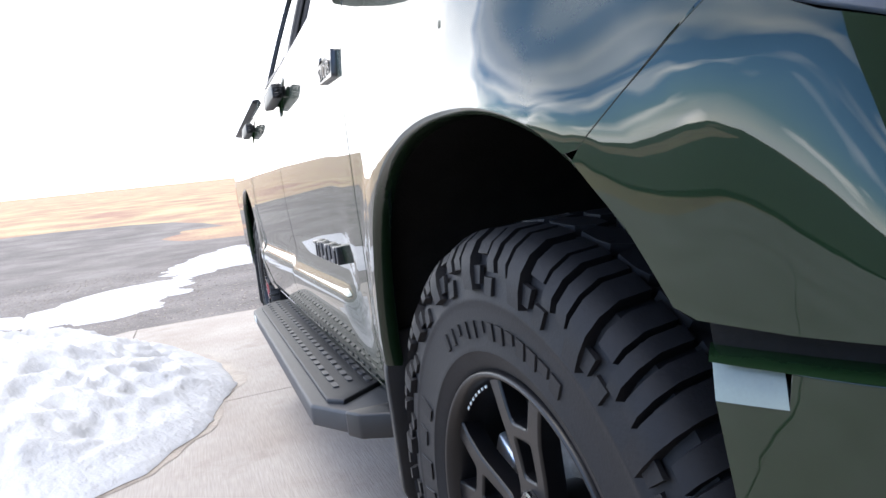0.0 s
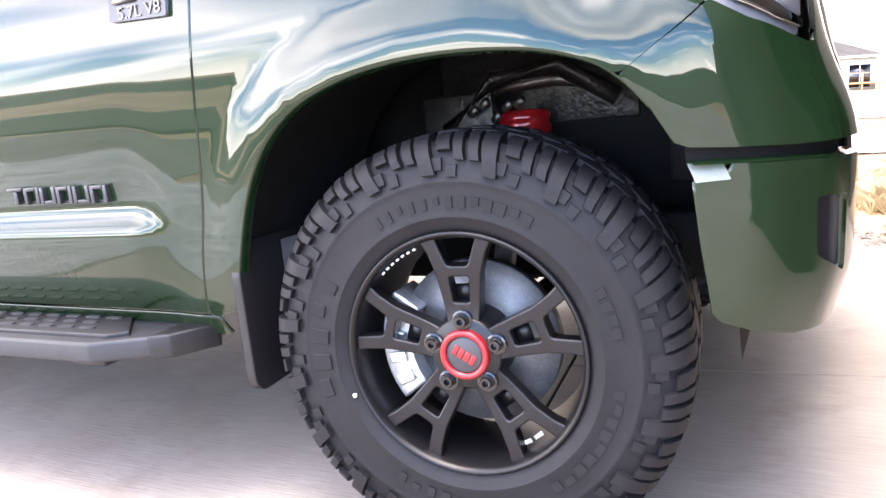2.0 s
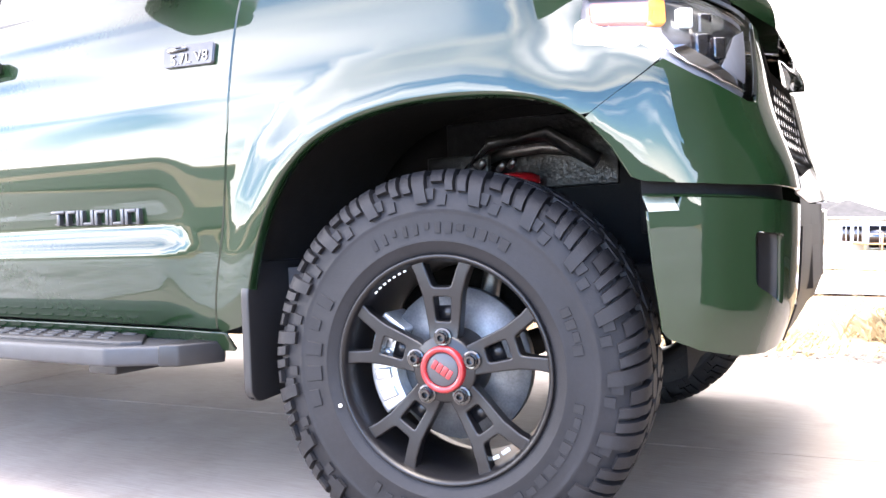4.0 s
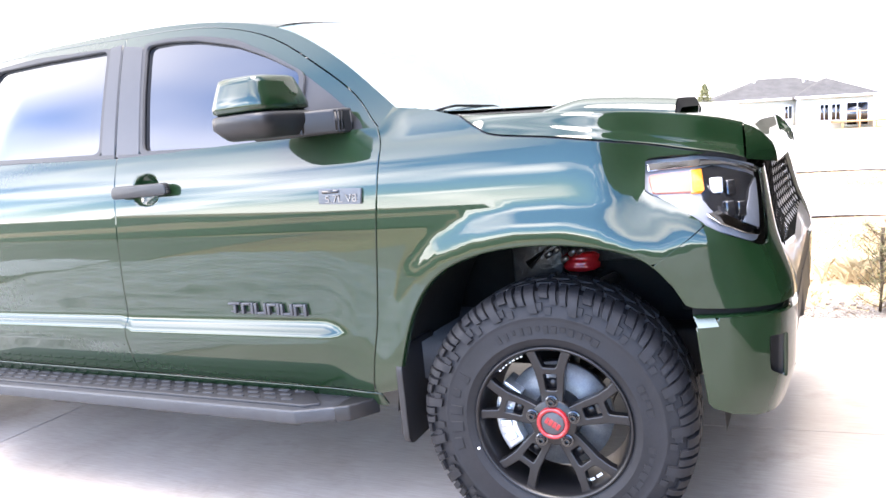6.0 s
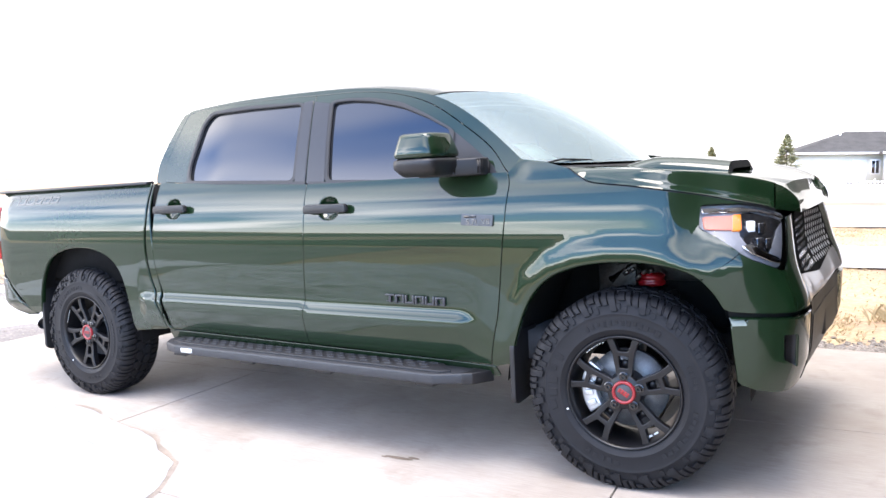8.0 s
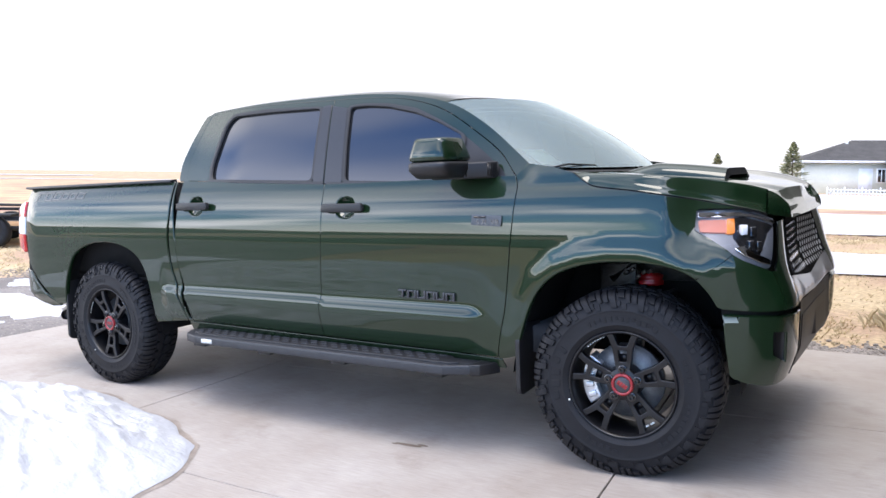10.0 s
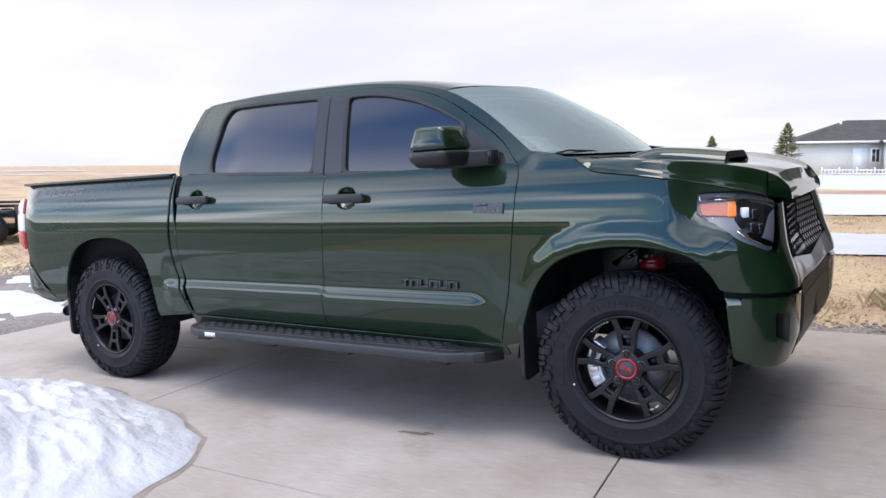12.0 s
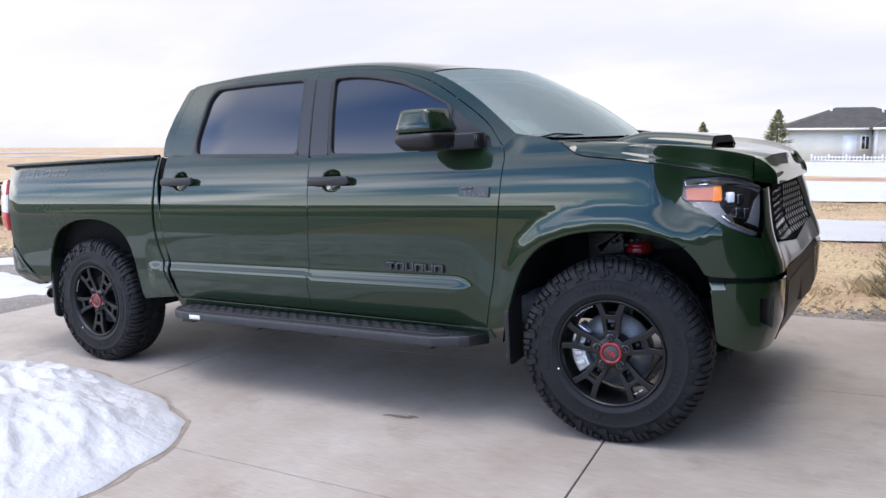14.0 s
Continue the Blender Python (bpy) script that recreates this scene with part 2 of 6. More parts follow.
GLASS_DARK = material("tinted_glass", (0.006, 0.007, 0.009), 0.02, 0, 1.0, 4, 0.05)
GLASS_DARK.node_tree.nodes["Principled BSDF"].inputs["Coat IOR"].default_value = 1.5
RED = material("red_enamel", (0.24, 0.008, 0.012), 0.35, 0, 0.4, 30, 0.1)

PAINT_DARK = material("stamped_paint", (0.008, 0.012, 0.008), 0.4, 0, 0.6, 60, 0.04)
# paler than the body paint: sky reflection on the bumper bevel, put into colour
BEVEL_SHEEN = material("painted_bevel_sheen", (0.15, 0.18, 0.15), 0.35, 0.1, 0.4, 40, 0.06)
SEAL = material("rubber_seal", (0.006, 0.006, 0.007), 0.5, 0, 0, 30, 0.1)
SATIN_BLACK = material("satin_black_trim", (0.012, 0.013, 0.015), 0.32, 0, 0.1, 30, 0.08)
STEP_BLACK = material("textured_step_coating", (0.022, 0.023, 0.026), 0.5, 0, 0, 30, 0.15, 0.3, 700)
STEP_DARK = material("tread_plate_coating", (0.010, 0.010, 0.012), 0.55, 0, 0, 30, 0.15, 0.3, 500)
STEP_STUD = material("worn_tread_stud", (0.045, 0.046, 0.05), 0.45, 0.2, 0, 30, 0.2)
INTERIOR = material("dark_cabin_trim", (0.035, 0.036, 0.038), 0.7, 0, 0, 20, 0.15)
CARD = material("pale_green_card", (0.70, 0.78, 0.60), 0.6, 0, 0, 30, 0.05)
PAPER = material("white_print", (0.72, 0.74, 0.70), 0.6, 0, 0, 30, 0.05)
SILVER = material("satin_silver", (0.30, 0.305, 0.315), 0.28, 0.7, 0.4, 30, 0.04)
CHROME = material("bright_reflector", (0.80, 0.81, 0.83), 0.08, 1.0, 0, 30, 0.03)
CALIPER = material("bare_aluminium", (0.62, 0.64, 0.66), 0.32, 0.8, 0, 40, 0.15, 0.2, 120)
METAL_DULL = material("dull_steel", (0.20, 0.19, 0.18), 0.42, 0.9, 0, 25, 0.25, 0.2, 90)
GRILLE_BLACK = material("grille_black", (0.005, 0.005, 0.005), 0.85, 0, 0, 40, 0.2, 0.1, 600, 0.05)
DISC_STEEL = material("worn_disc_steel", (0.14, 0.145, 0.15), 0.45, 0.6, 0, 25, 0.25, 0.1, 90)
LINER_SHINY = material("oily_metal", (0.03, 0.03, 0.03), 0.3, 0.5, 0, 25, 0.4, 0.4, 60)
RED_GLOSS = material("red_anodised", (0.42, 0.01, 0.015), 0.22, 0.1, 0.8, 30, 0.08)
CAP_GREY = material("cap_grey", (0.05, 0.05, 0.055), 0.4, 0.3, 0, 30, 0.1)
BADGE = material("dark_badge_metal", (0.06, 0.062, 0.068), 0.3, 0.6, 0, 30, 0.1)
LAMP_BLACK = material("lamp_inner_black", (0.01, 0.01, 0.011), 0.18, 0, 0.3, 30, 0.1)
LAMP_SILVER = material("lamp_silver", (0.19, 0.195, 0.21), 0.5, 0.1, 0.1, 30, 0.05)
LAMP_GREY = material("lamp_inner_grey", (0.20, 0.21, 0.23), 0.3, 0.2, 0.3, 30, 0.1)
LAMP_GLINT_WHITE = material("lamp_and_grille_glint_white", (0.80, 0.80, 0.80), 0.15, 0.1, 0.8, 30, 0.04)
AMBER = material("amber_plastic", (0.80, 0.22, 0.01), 0.25, 0, 0.6, 30, 0.05)
AMBER_PALE = material("amber_reflector", (0.52, 0.17, 0.11), 0.45, 0, 0.1, 30, 0.05)
TAIL_RED = material("red_lamp_plastic", (0.50, 0.02, 0.02), 0.2, 0, 0.8, 30, 0.05)
TAIL_WHITE = material("clear_lamp_plastic", (0.75, 0.76, 0.78), 0.2, 0, 0.8, 90, 0.12)


def thin_glass(name, tint, base=1.6, pale_sheen=0.0):
    """A single sheet of glass: see-through, with gloss, and a pale diffuse film where sky sheen is painted in."""
    m = bpy.data.materials.new(name)
    m.use_nodes = True
    n, l = m.node_tree.nodes, m.node_tree.links
    n.clear()
    clear, gloss, mix, fr, out = (n.new("ShaderNode" + k) for k in ("BsdfTransparent", "BsdfGlossy", "MixShader", "Fresnel", "OutputMaterial"))
    clear.inputs[0].default_value = (*tint, 1)
    gloss.inputs["Roughness"].default_value, gloss.inputs["Color"].default_value = 0.01, (0.92, 1.0, 1.0, 1)
    fr.inputs["IOR"].default_value = base
    l.new(fr.outputs[0], mix.inputs[0]), l.new(clear.outputs[0], mix.inputs[1]), l.new(gloss.outputs[0], mix.inputs[2])
    last = mix
    # flat pale film that imitates bright sky reflected in the glass
    if pale_sheen:
        film, veil = n.new("ShaderNodeBsdfDiffuse"), n.new("ShaderNodeMixShader")
        film.inputs[0].default_value = (0.62, 0.80, 0.80, 1)
        veil.inputs[0].default_value = pale_sheen
        l.new(mix.outputs[0], veil.inputs[1]), l.new(film.outputs[0], veil.inputs[2])
        last = veil
    l.new(last.outputs[0], out.inputs[0])
    return m


# gloss raised and a pale film mixed in to imitate bright sky reflection
GLASS_CLEAR = thin_glass("windscreen_glass", (0.72, 0.86, 0.86), 3.2, 0.16)
LENS = thin_glass("lamp_lens", (0.98, 0.98, 0.99), 1.14)


def patched(name, scale, colors, stops, rough=0.9, bump=0.4, bump_scale=14, coords="Object", fine=0.2, brushed=False, stain=None):
    """Ground-like surface: large patches of several colours, fine grain, relief."""
    m = bpy.data.materials.new(name)
    m.use_nodes = True
    n, l = m.node_tree.nodes, m.node_tree.links
    b = n["Principled BSDF"]
    b.inputs["Roughness"].default_value = rough
    at = n.new("ShaderNodeTexCoord")
    t = n.new("ShaderNodeTexNoise")
    t.inputs["Scale"].default_value, t.inputs["Detail"].default_value, t.inputs["Roughness"].default_value = scale, 8, 0.62
    l.new(at.outputs[coords], t.inputs["Vector"])
    r = n.new("ShaderNodeValToRGB")
    while len(r.color_ramp.elements) < len(colors):
        r.color_ramp.elements.new(0.5)
    for e, c, p in zip(r.color_ramp.elements, colors, stops):
        e.position, e.color = p, (*c, 1)
    l.new(t.outputs["Fac"], r.inputs["Fac"])
    t2 = n.new("ShaderNodeTexNoise")
    t2.inputs["Scale"].default_value, t2.inputs["Detail"].default_value = bump_scale * 2.3, 6
    mp = n.new("ShaderNodeMapping")
    mp.inputs["Scale"].default_value = (0.05, 1, 1) if brushed else (1, 1, 1)
    l.new(at.outputs[coords], mp.inputs["Vector"]), l.new(mp.outputs[0], t2.inputs["Vector"])
    g = n.new("ShaderNodeMapRange")
    g.inputs["From Min"].default_value, g.inputs["From Max"].default_value = 0.3, 0.7
    g.inputs["To Min"].default_value, g.inputs["To Max"].default_value = 1 - fine, 1 + fine
    l.new(t2.outputs["Fac"], g.inputs["Value"])
    v = n.new("ShaderNodeVectorMath")
    v.operation = "SCALE"
    l.new(r.outputs["Color"], v.inputs[0]), l.new(g.outputs[0], v.inputs["Scale"])
    tint = v.outputs[0]
    if stain:
        t3 = n.new("ShaderNodeTexNoise")
        t3.inputs["Scale"].default_value, t3.inputs["Detail"].default_value, t3.inputs["Roughness"].default_value = 2.6, 10, 0.7
        l.new(at.outputs[coords], t3.inputs["Vector"])
        k = n.new("ShaderNodeMapRange")
        k.inputs["From Min"].default_value, k.inputs["From Max"].default_value, k.inputs["To Max"].default_value = 0.55, 0.78, 0.75
        l.new(t3.outputs["Fac"], k.inputs["Value"])
        mx = n.new("ShaderNodeMix")
        mx.data_type = "RGBA"
        mx.inputs[7].default_value = (*stain, 1)
        l.new(k.outputs[0], mx.inputs[0]), l.new(tint, mx.inputs[6])
        tint = mx.outputs[2]
    l.new(tint, b.inputs["Base Color"])
    bp = n.new("ShaderNodeBump")
    bp.inputs["Strength"].default_value, bp.inputs["Distance"].default_value = bump, 0.4 / bump_scale
    l.new(t2.outputs["Fac"], bp.inputs["Height"])
    l.new(bp.outputs[0], b.inputs["Normal"])
    return m


GRASS = patched("dry_prairie", 0.30, ((0.31, 0.175, 0.135), (0.38, 0.255, 0.17), (0.46, 0.35, 0.205), (0.52, 0.415, 0.26)), (0.34, 0.45, 0.55, 0.7), 0.95, 0.6, 9, fine=0.28)
CONCRETE = patched("broom_swept_concrete", 1.1, ((0.285, 0.240, 0.200), (0.345, 0.305, 0.265), (0.395, 0.360, 0.320)), (0.30, 0.5, 0.68), 0.72, 0.28, 75, fine=0.13, brushed=True, stain=(0.20, 0.155, 0.12))
JOINT = material("joint_dirt", (0.10, 0.09, 0.08), 0.9, 0, 0, 6, 0.2)
WET = material("wet_dirt_film", (0.27, 0.225, 0.185), 0.45, 0, 0, 9, 0.25, 0.3, 60)
DIRT_MARK = material("dirt_mark", (0.15, 0.115, 0.085), 0.8, 0, 0, 12, 0.3, 0.3, 60)
ICE = material("ice_crust", (0.66, 0.66, 0.66), 0.5, 0, 0, 14, 0.15, 0.3, 60)
GRAVEL = material("gravel_stone", (0.26, 0.23, 0.20), 0.9, 0, 0, 8, 0.5, 0.3, 60)
STRAW = material("dry_straw", (0.52, 0.42, 0.25), 0.9, 0, 0, 1.5, 0.3)
SAGE = material("sage_leaf", (0.20, 0.19, 0.09), 0.8, 0, 0, 20, 0.3)
BARK = material("bark", (0.12, 0.09, 0.06), 0.9, 0, 0, 10, 0.3, 0.4, 40)
SPRUCE = material("spruce_needles", (0.26, 0.25, 0.13), 0.8, 0, 0, 1.5, 0.35)
SIDING = material("sage_grey_siding", (0.62, 0.60, 0.50), 0.7, 0, 0, 0.6, 0.06, 0.2, 5)
# one dark tone for all faces of the unseen home, so it mirrors dark
HOME_DARK = material("dark_home_faces", (0.07, 0.065, 0.055), 0.8, 0, 0, 0.6, 0.1, 0.2, 5)
SHINGLE = material("grey_shingle", (0.055, 0.051, 0.047), 0.9, 0, 0, 1.2, 0.25, 0.4, 6)
WHITE_TRIM = material("white_vinyl", (0.78, 0.78, 0.77), 0.5, 0, 0, 2, 0.04)
DECK = material("cedar_deck", (0.42, 0.25, 0.12), 0.8, 0, 0, 3, 0.25)
# kept dark to give the doors a dark reflected band below the horizon
FIELD = patched("dark_field", 0.02, ((0.022, 0.032, 0.014), (0.035, 0.042, 0.020), (0.06, 0.058, 0.03)), (0.3, 0.5, 0.7), 0.95, 0.6, 5)
GRAVEL_BED = patched("gravel_bed", 0.9, ((0.13, 0.115, 0.105), (0.19, 0.17, 0.155), (0.25, 0.23, 0.21)), (0.3, 0.5, 0.7), 0.95, 0.7, 26, fine=0.35)


# ---- builders ----
body_work = False


def part(name, bm, mat, parent=None, label="", flat=False):
    """Link a bmesh as one mesh object under a thing or a part."""
    if body_work:
        for v in bm.verts:
            v.co = settle(v.co)
    me = bpy.data.meshes.new(name)
    bm.to_mesh(me)
    bm.free()
    me.materials.append(mat)
    if not flat:
        me.shade_smooth()
    held = me.attributes.get("true_normal")
    if held:
        flow = np.zeros(len(me.vertices) * 3, dtype=np.float32)
        held.data.foreach_get("vector", flow)
        me.attributes.remove(held)
        me.normals_split_custom_set_from_vertices(flow.reshape(-1, 3).tolist())
    ob = new(name, me)
    if parent:
        ob.parent = parent
    if label:
        ob["label"] = label
    return ob


def thing(name, label, category, m=Matrix(), group="", kind=""):
    """An empty that carries the parts of one thing."""
    ob = new(name)
    ob.matrix_world = m
    return tagged(ob, label, category, group, kind)


def box(bm, a, b, bevel=0.0, m=None):
    """A box from corner a to corner b, its edges rounded by bevel."""
    made = bmesh.ops.create_cube(bm, size=1)["verts"]
    for v in made:
        v.co = Vector([(a[i] + b[i]) / 2 + v.co[i] * (b[i] - a[i]) for i in range(3)])
    if bevel:
        edges = list({e for v in made for e in v.link_edges})
        got = bmesh.ops.bevel(bm, geom=edges, offset=bevel, segments=2, profile=0.6, affect="EDGES")
        made = got["verts"]
    if m:
        bmesh.ops.transform(bm, matrix=m, verts=list(set(made)))
    return bm


def close_loop(pts, step):
    """Points set along a closed outline, no further apart than step."""
    out = []
    for (ax, ay), (bx, by) in zip(pts, pts[1:] + pts[:1]):
        n = max(1, math.ceil(math.hypot(bx - ax, by - ay) / step))
        out += [(ax + (bx - ax) * i / n, ay + (by - ay) * i / n) for i in range(n)]
    return out


def inside(pts, x, y):
    hit = False
    for (ax, ay), (bx, by) in zip(pts, pts[1:] + pts[:1]):
        if (ay > y) != (by > y) and x < (bx - ax) * (y - ay) / (by - ay) + ax:
            hit = not hit
    return hit


def bend(pts, n=6):
    """A smooth open line through the points."""
    out = []
    for i in range(len(pts) - 1):
        p = [Vector(pts[max(0, min(len(pts) - 1, i + k))]) for k in (-1, 0, 1, 2)]
        for j in range(n):
            t = j / n
            q = 0.5 * (2 * p[1] + (p[2] - p[0]) * t + (2 * p[0] - 5 * p[1] + 4 * p[2] - p[3]) * t * t + (3 * p[1] - p[0] - 3 * p[2] + p[3]) * t ** 3)
            out.append(tuple(q))
    return out + [tuple(pts[-1])]


def rounded(pts, r, n=4):
    """A closed outline with its corners rounded by r."""
    out = []
    for i, p in enumerate(pts):
        a, b, c = Vector(pts[i - 1]), Vector(p), Vector(pts[(i + 1) % len(pts)])
        ra = min(r, (a - b).length / 2.1, (c - b).length / 2.1)
        s, e = b + (a - b).normalized() * ra, b + (c - b).normalized() * ra
        for k in range(n + 1):
            t = k / n
            out.append(tuple(s * (1 - t) ** 2 + b * 2 * t * (1 - t) + e * t * t))
    return out


def skin(outline, surf, step, depth=0.012, flip=False, holes=()):
    """A curved sheet: the outline, in the surface's own coordinates, filled with a fine net, mapped by surf, its edges rolled in by depth."""
    from mathutils.geometry import delaunay_2d_cdt
    loops = [close_loop(list(outline), step)] + [close_loop(list(h), step) for h in holes]
    pts, edges = [], []
    for lp in loops:
        base = len(pts)
        pts += lp
        edges += [(base + i, base + (i + 1) % len(lp)) for i in range(len(lp))]
    edge_pts = np.array(pts)
    lo, hi = edge_pts.min(0), edge_pts.max(0)
    row = 0
    y = lo[1] + step / 2
    while y < hi[1]:
        x = lo[0] + (step / 2 if row % 2 else step)
        while x < hi[0]:
            if inside(loops[0], x, y) and not any(inside(h, x, y) for h in loops[1:]):
                if ((edge_pts - (x, y)) ** 2).sum(1).min() > (0.55 * step) ** 2:
                    pts.append((x, y))
            x += step
        y += step * 0.87
        row += 1
    vs, _, faces, *_ = delaunay_2d_cdt([Vector(p) for p in pts], edges, [], 0, 1e-6)
    bm = bmesh.new()
    e = 0.003
    def normal(u, v):
        return (Vector(surf(u + e, v)) - Vector(surf(u - e, v))).cross(Vector(surf(u, v + e)) - Vector(surf(u, v - e))).normalized() * (-1 if flip else 1)
    if body_work:
        # true normals of the curved bodywork, so that it mirrors without ripples
        true_normal = bm.verts.layers.float_vector.new("true_normal")
    made = [bm.verts.new(surf(p.x, p.y)) for p in vs]
    if body_work:
        def full(u, v):
            return settle(Vector(surf(u, v)))
        for vert, p in zip(made, vs):
            vert[true_normal] = (full(p.x + e, p.y) - full(p.x - e, p.y)).cross(full(p.x, p.y + e) - full(p.x, p.y - e)).normalized() * (-1 if flip else 1)
    for f in faces:
        c = sum((vs[i] for i in f), Vector((0, 0))) / len(f)
        if inside(loops[0], c.x, c.y) and not any(inside(h, c.x, c.y) for h in loops[1:]):
            area = sum(vs[p].x * vs[q].y - vs[q].x * vs[p].y for p, q in zip(f, list(f[1:]) + [f[0]]))
            long = max((vs[p] - vs[q]).length for p, q in zip(f, list(f[1:]) + [f[0]]))
            if abs(area) < 3e-4 * long:
                continue
            try:
                bm.faces.new([made[i] for i in (f if area > 0 else f[::-1])])
            except ValueError:
                pass
    for v in [v for v in bm.verts if not v.link_faces]:
        bm.verts.remove(v)
    # rolled edges
    if depth:
        where = {v: p for v, p in zip(made, vs) if v.is_valid}
        rim = [ed for ed in bm.edges if len(ed.link_faces) == 1]
        inner = {}
        for ed in rim:
            for v in ed.verts:
                if v not in inner:
                    p = where[v]
                    n = normal(p.x, p.y)
                    inner[v] = bm.verts.new(v.co - n * depth)
        for ed in rim:
            a, b = ed.verts
            f = ed.link_faces[0]
            order = [lp.vert for lp in f.loops]
            if order[(order.index(a) + 1) % len(order)] != b:
                a, b = b, a
            bm.faces.new((b, a, inner[a], inner[b]))
        for ed in rim:
            ed.smooth = False
    if flip:
        bmesh.ops.reverse_faces(bm, faces=bm.faces)
    bm.normal_update()
    return bm


def right(u, z):
    x, y = side(u, z)
    return (x, -y, z)


def left(u, z):
    x, y = side(u, z)
    return (x, y, z)


def revolve(profile, n, m=None):
    """A surface turned round the y axis: profile of (radius, y)."""
    bm = bmesh.new()
    rings = []
    for i in range(n):
        a = 2 * math.pi * i / n
        rings.append([bm.verts.new((r * math.cos(a), y, r * math.sin(a))) for r, y in profile])
    for i in range(n):
        p, q = rings[i], rings[(i + 1) % n]
        for k in range(len(profile) - 1):
            bm.faces.new((p[k], p[k + 1], q[k + 1], q[k]))
    bmesh.ops.remove_doubles(bm, verts=bm.verts, dist=1e-5)
    bmesh.ops.recalc_face_normals(bm, faces=bm.faces)
    if m:
        bm.transform(m)
    return bm


def sweep(bm, pts, r, n=8, cap=True):
    """A round bar along points."""
    rings = []
    pts = [Vector(p) for p in pts]
    for i, p in enumerate(pts):
        d = (pts[min(i + 1, len(pts) - 1)] - pts[max(i - 1, 0)]).normalized()
        a = d.orthogonal().normalized()
        b = d.cross(a)
        rings.append([bm.verts.new(p + r * (math.cos(2 * math.pi * k / n) * a + math.sin(2 * math.pi * k / n) * b)) for k in range(n)])
    for p, q in zip(rings, rings[1:]):
        a = min(range(n), key=lambda k: (q[k].co - p[0].co).length)
        for k in range(n):
            bm.faces.new((p[k], p[(k + 1) % n], q[(a + k + 1) % n], q[(a + k) % n]))
    if cap:
        bm.faces.new(rings[0][::-1])
        bm.faces.new(rings[-1])
    return bm


def prism(bm, pts, a, b, axis=1, bevel=0.0):
    """A closed outline pushed out along an axis (0 x, 1 y, 2 z) from a to b."""
    def place(p, w):
        q = list(p)
        q.insert(axis, w)
        return q
    lo = [bm.verts.new(place(p, a)) for p in pts]
    hi = [bm.verts.new(place(p, b)) for p in pts]
    faces = [bm.faces.new(lo), bm.faces.new(hi[::-1])]
    n = len(pts)
    for i in range(n):
        faces.append(bm.faces.new((lo[(i + 1) % n], lo[i], hi[i], hi[(i + 1) % n])))
    bmesh.ops.recalc_face_normals(bm, faces=faces)
    if bevel:
        edges = list({e for f in faces for e in f.edges})
        bmesh.ops.bevel(bm, geom=edges, offset=bevel, segments=2, profile=0.6, affect="EDGES")
    return bm


def net(f, nu, nv, flip=False):
    """A sheet over 0..1 by 0..1 mapped by f."""
    bm = bmesh.new()
    g = [[bm.verts.new(f(i / nu, j / nv)) for j in range(nv + 1)] for i in range(nu + 1)]
    for i in range(nu):
        for j in range(nv):
            q = (g[i][j], g[i + 1][j], g[i + 1][j + 1], g[i][j + 1])
            bm.faces.new(q[::-1] if flip else q)
    bm.normal_update()
    return bm


# ---- ground, driveway, snow ----
def lie(x, y):
    """Height of the open ground: the driveway's plane near it, flattening out further off."""
    z = 0.0356 * x + 0.0267 * y
    a = 0.22 if z > 0 else 0.42
    k = smooth(14, 60, math.hypot(x, y))
    z = a * math.tanh(z / a)
    return z * (1 - k) + (0.06 if x > -30 else -0.15) * k - 0.045


bm = bmesh.new()
rings = [1.5, 3, 4.5, 6, 7.5, 9, 11, 13, 16, 20, 26, 34, 45, 60, 85, 130, 220, 450, 1000, 2200, 4700]
n = 96
grid = []
for k, r in enumerate(rings):
    line = []
    for i in range(n):
        x, y = -1 + r * math.cos(2 * math.pi * i / n), r * math.sin(2 * math.pi * i / n)
        rough = 0.05 * noise.noise((x * 0.25, y * 0.25, 3)) * smooth(7, 12, r) + (0.5 * noise.noise((x * 0.006, y * 0.006, 9)) * smooth(100, 300, r))
        line.append(bm.verts.new((x, y, lie(x, y) + rough)))
    grid.append(line)
mid = bm.verts.new((-1, 0, lie(-1, 0)))
for i in range(n):
    j = (i + 1) % n
    bm.faces.new((mid, grid[0][i], grid[0][j]))
    for p, q in zip(grid, grid[1:]):
        bm.faces.new((p[i], q[i], q[j], p[j]))
ground = tagged(part("ground", bm, GRASS), "dry tan prairie grass with patches of reddish bare earth", "ground", kind="structure")

# the driveway: cast panels with sawn joints
drive = tagged(new("driveway"), "pale grey broom-swept concrete driveway with sawn joints", "driveway", kind="structure")
drive.matrix_world = SLOPE
bm = bmesh.new()
box(bm, (-6.19, -10.1, -0.14), (6.39, -1.9, -0.012))
box(bm, (-6.19, -1.9, -0.14), (3.2, 2.0, -0.012))
part("slab_bed", bm, JOINT, drive)
# sawn joints: place and lean of each, across and along
cross = [(-6.2, 0.0), (-3.055, -0.055), (-0.122, -0.105), (3.2, -0.05), (6.4, 0.0)]
along = [(-10.12, 0.0), (-8.08, 0.0), (-6.02, 0.0), (-3.92, 0.0), (-1.875, 0.005), (0.155, 0.068), (2.01, 0.0)]


def crossing(c, d):
    """Where a joint across the driveway meets one along it."""
    x = (c[0] + c[1] * d[0]) / (1 - c[1] * d[1])
    return Vector((x, d[0] + d[1] * x))


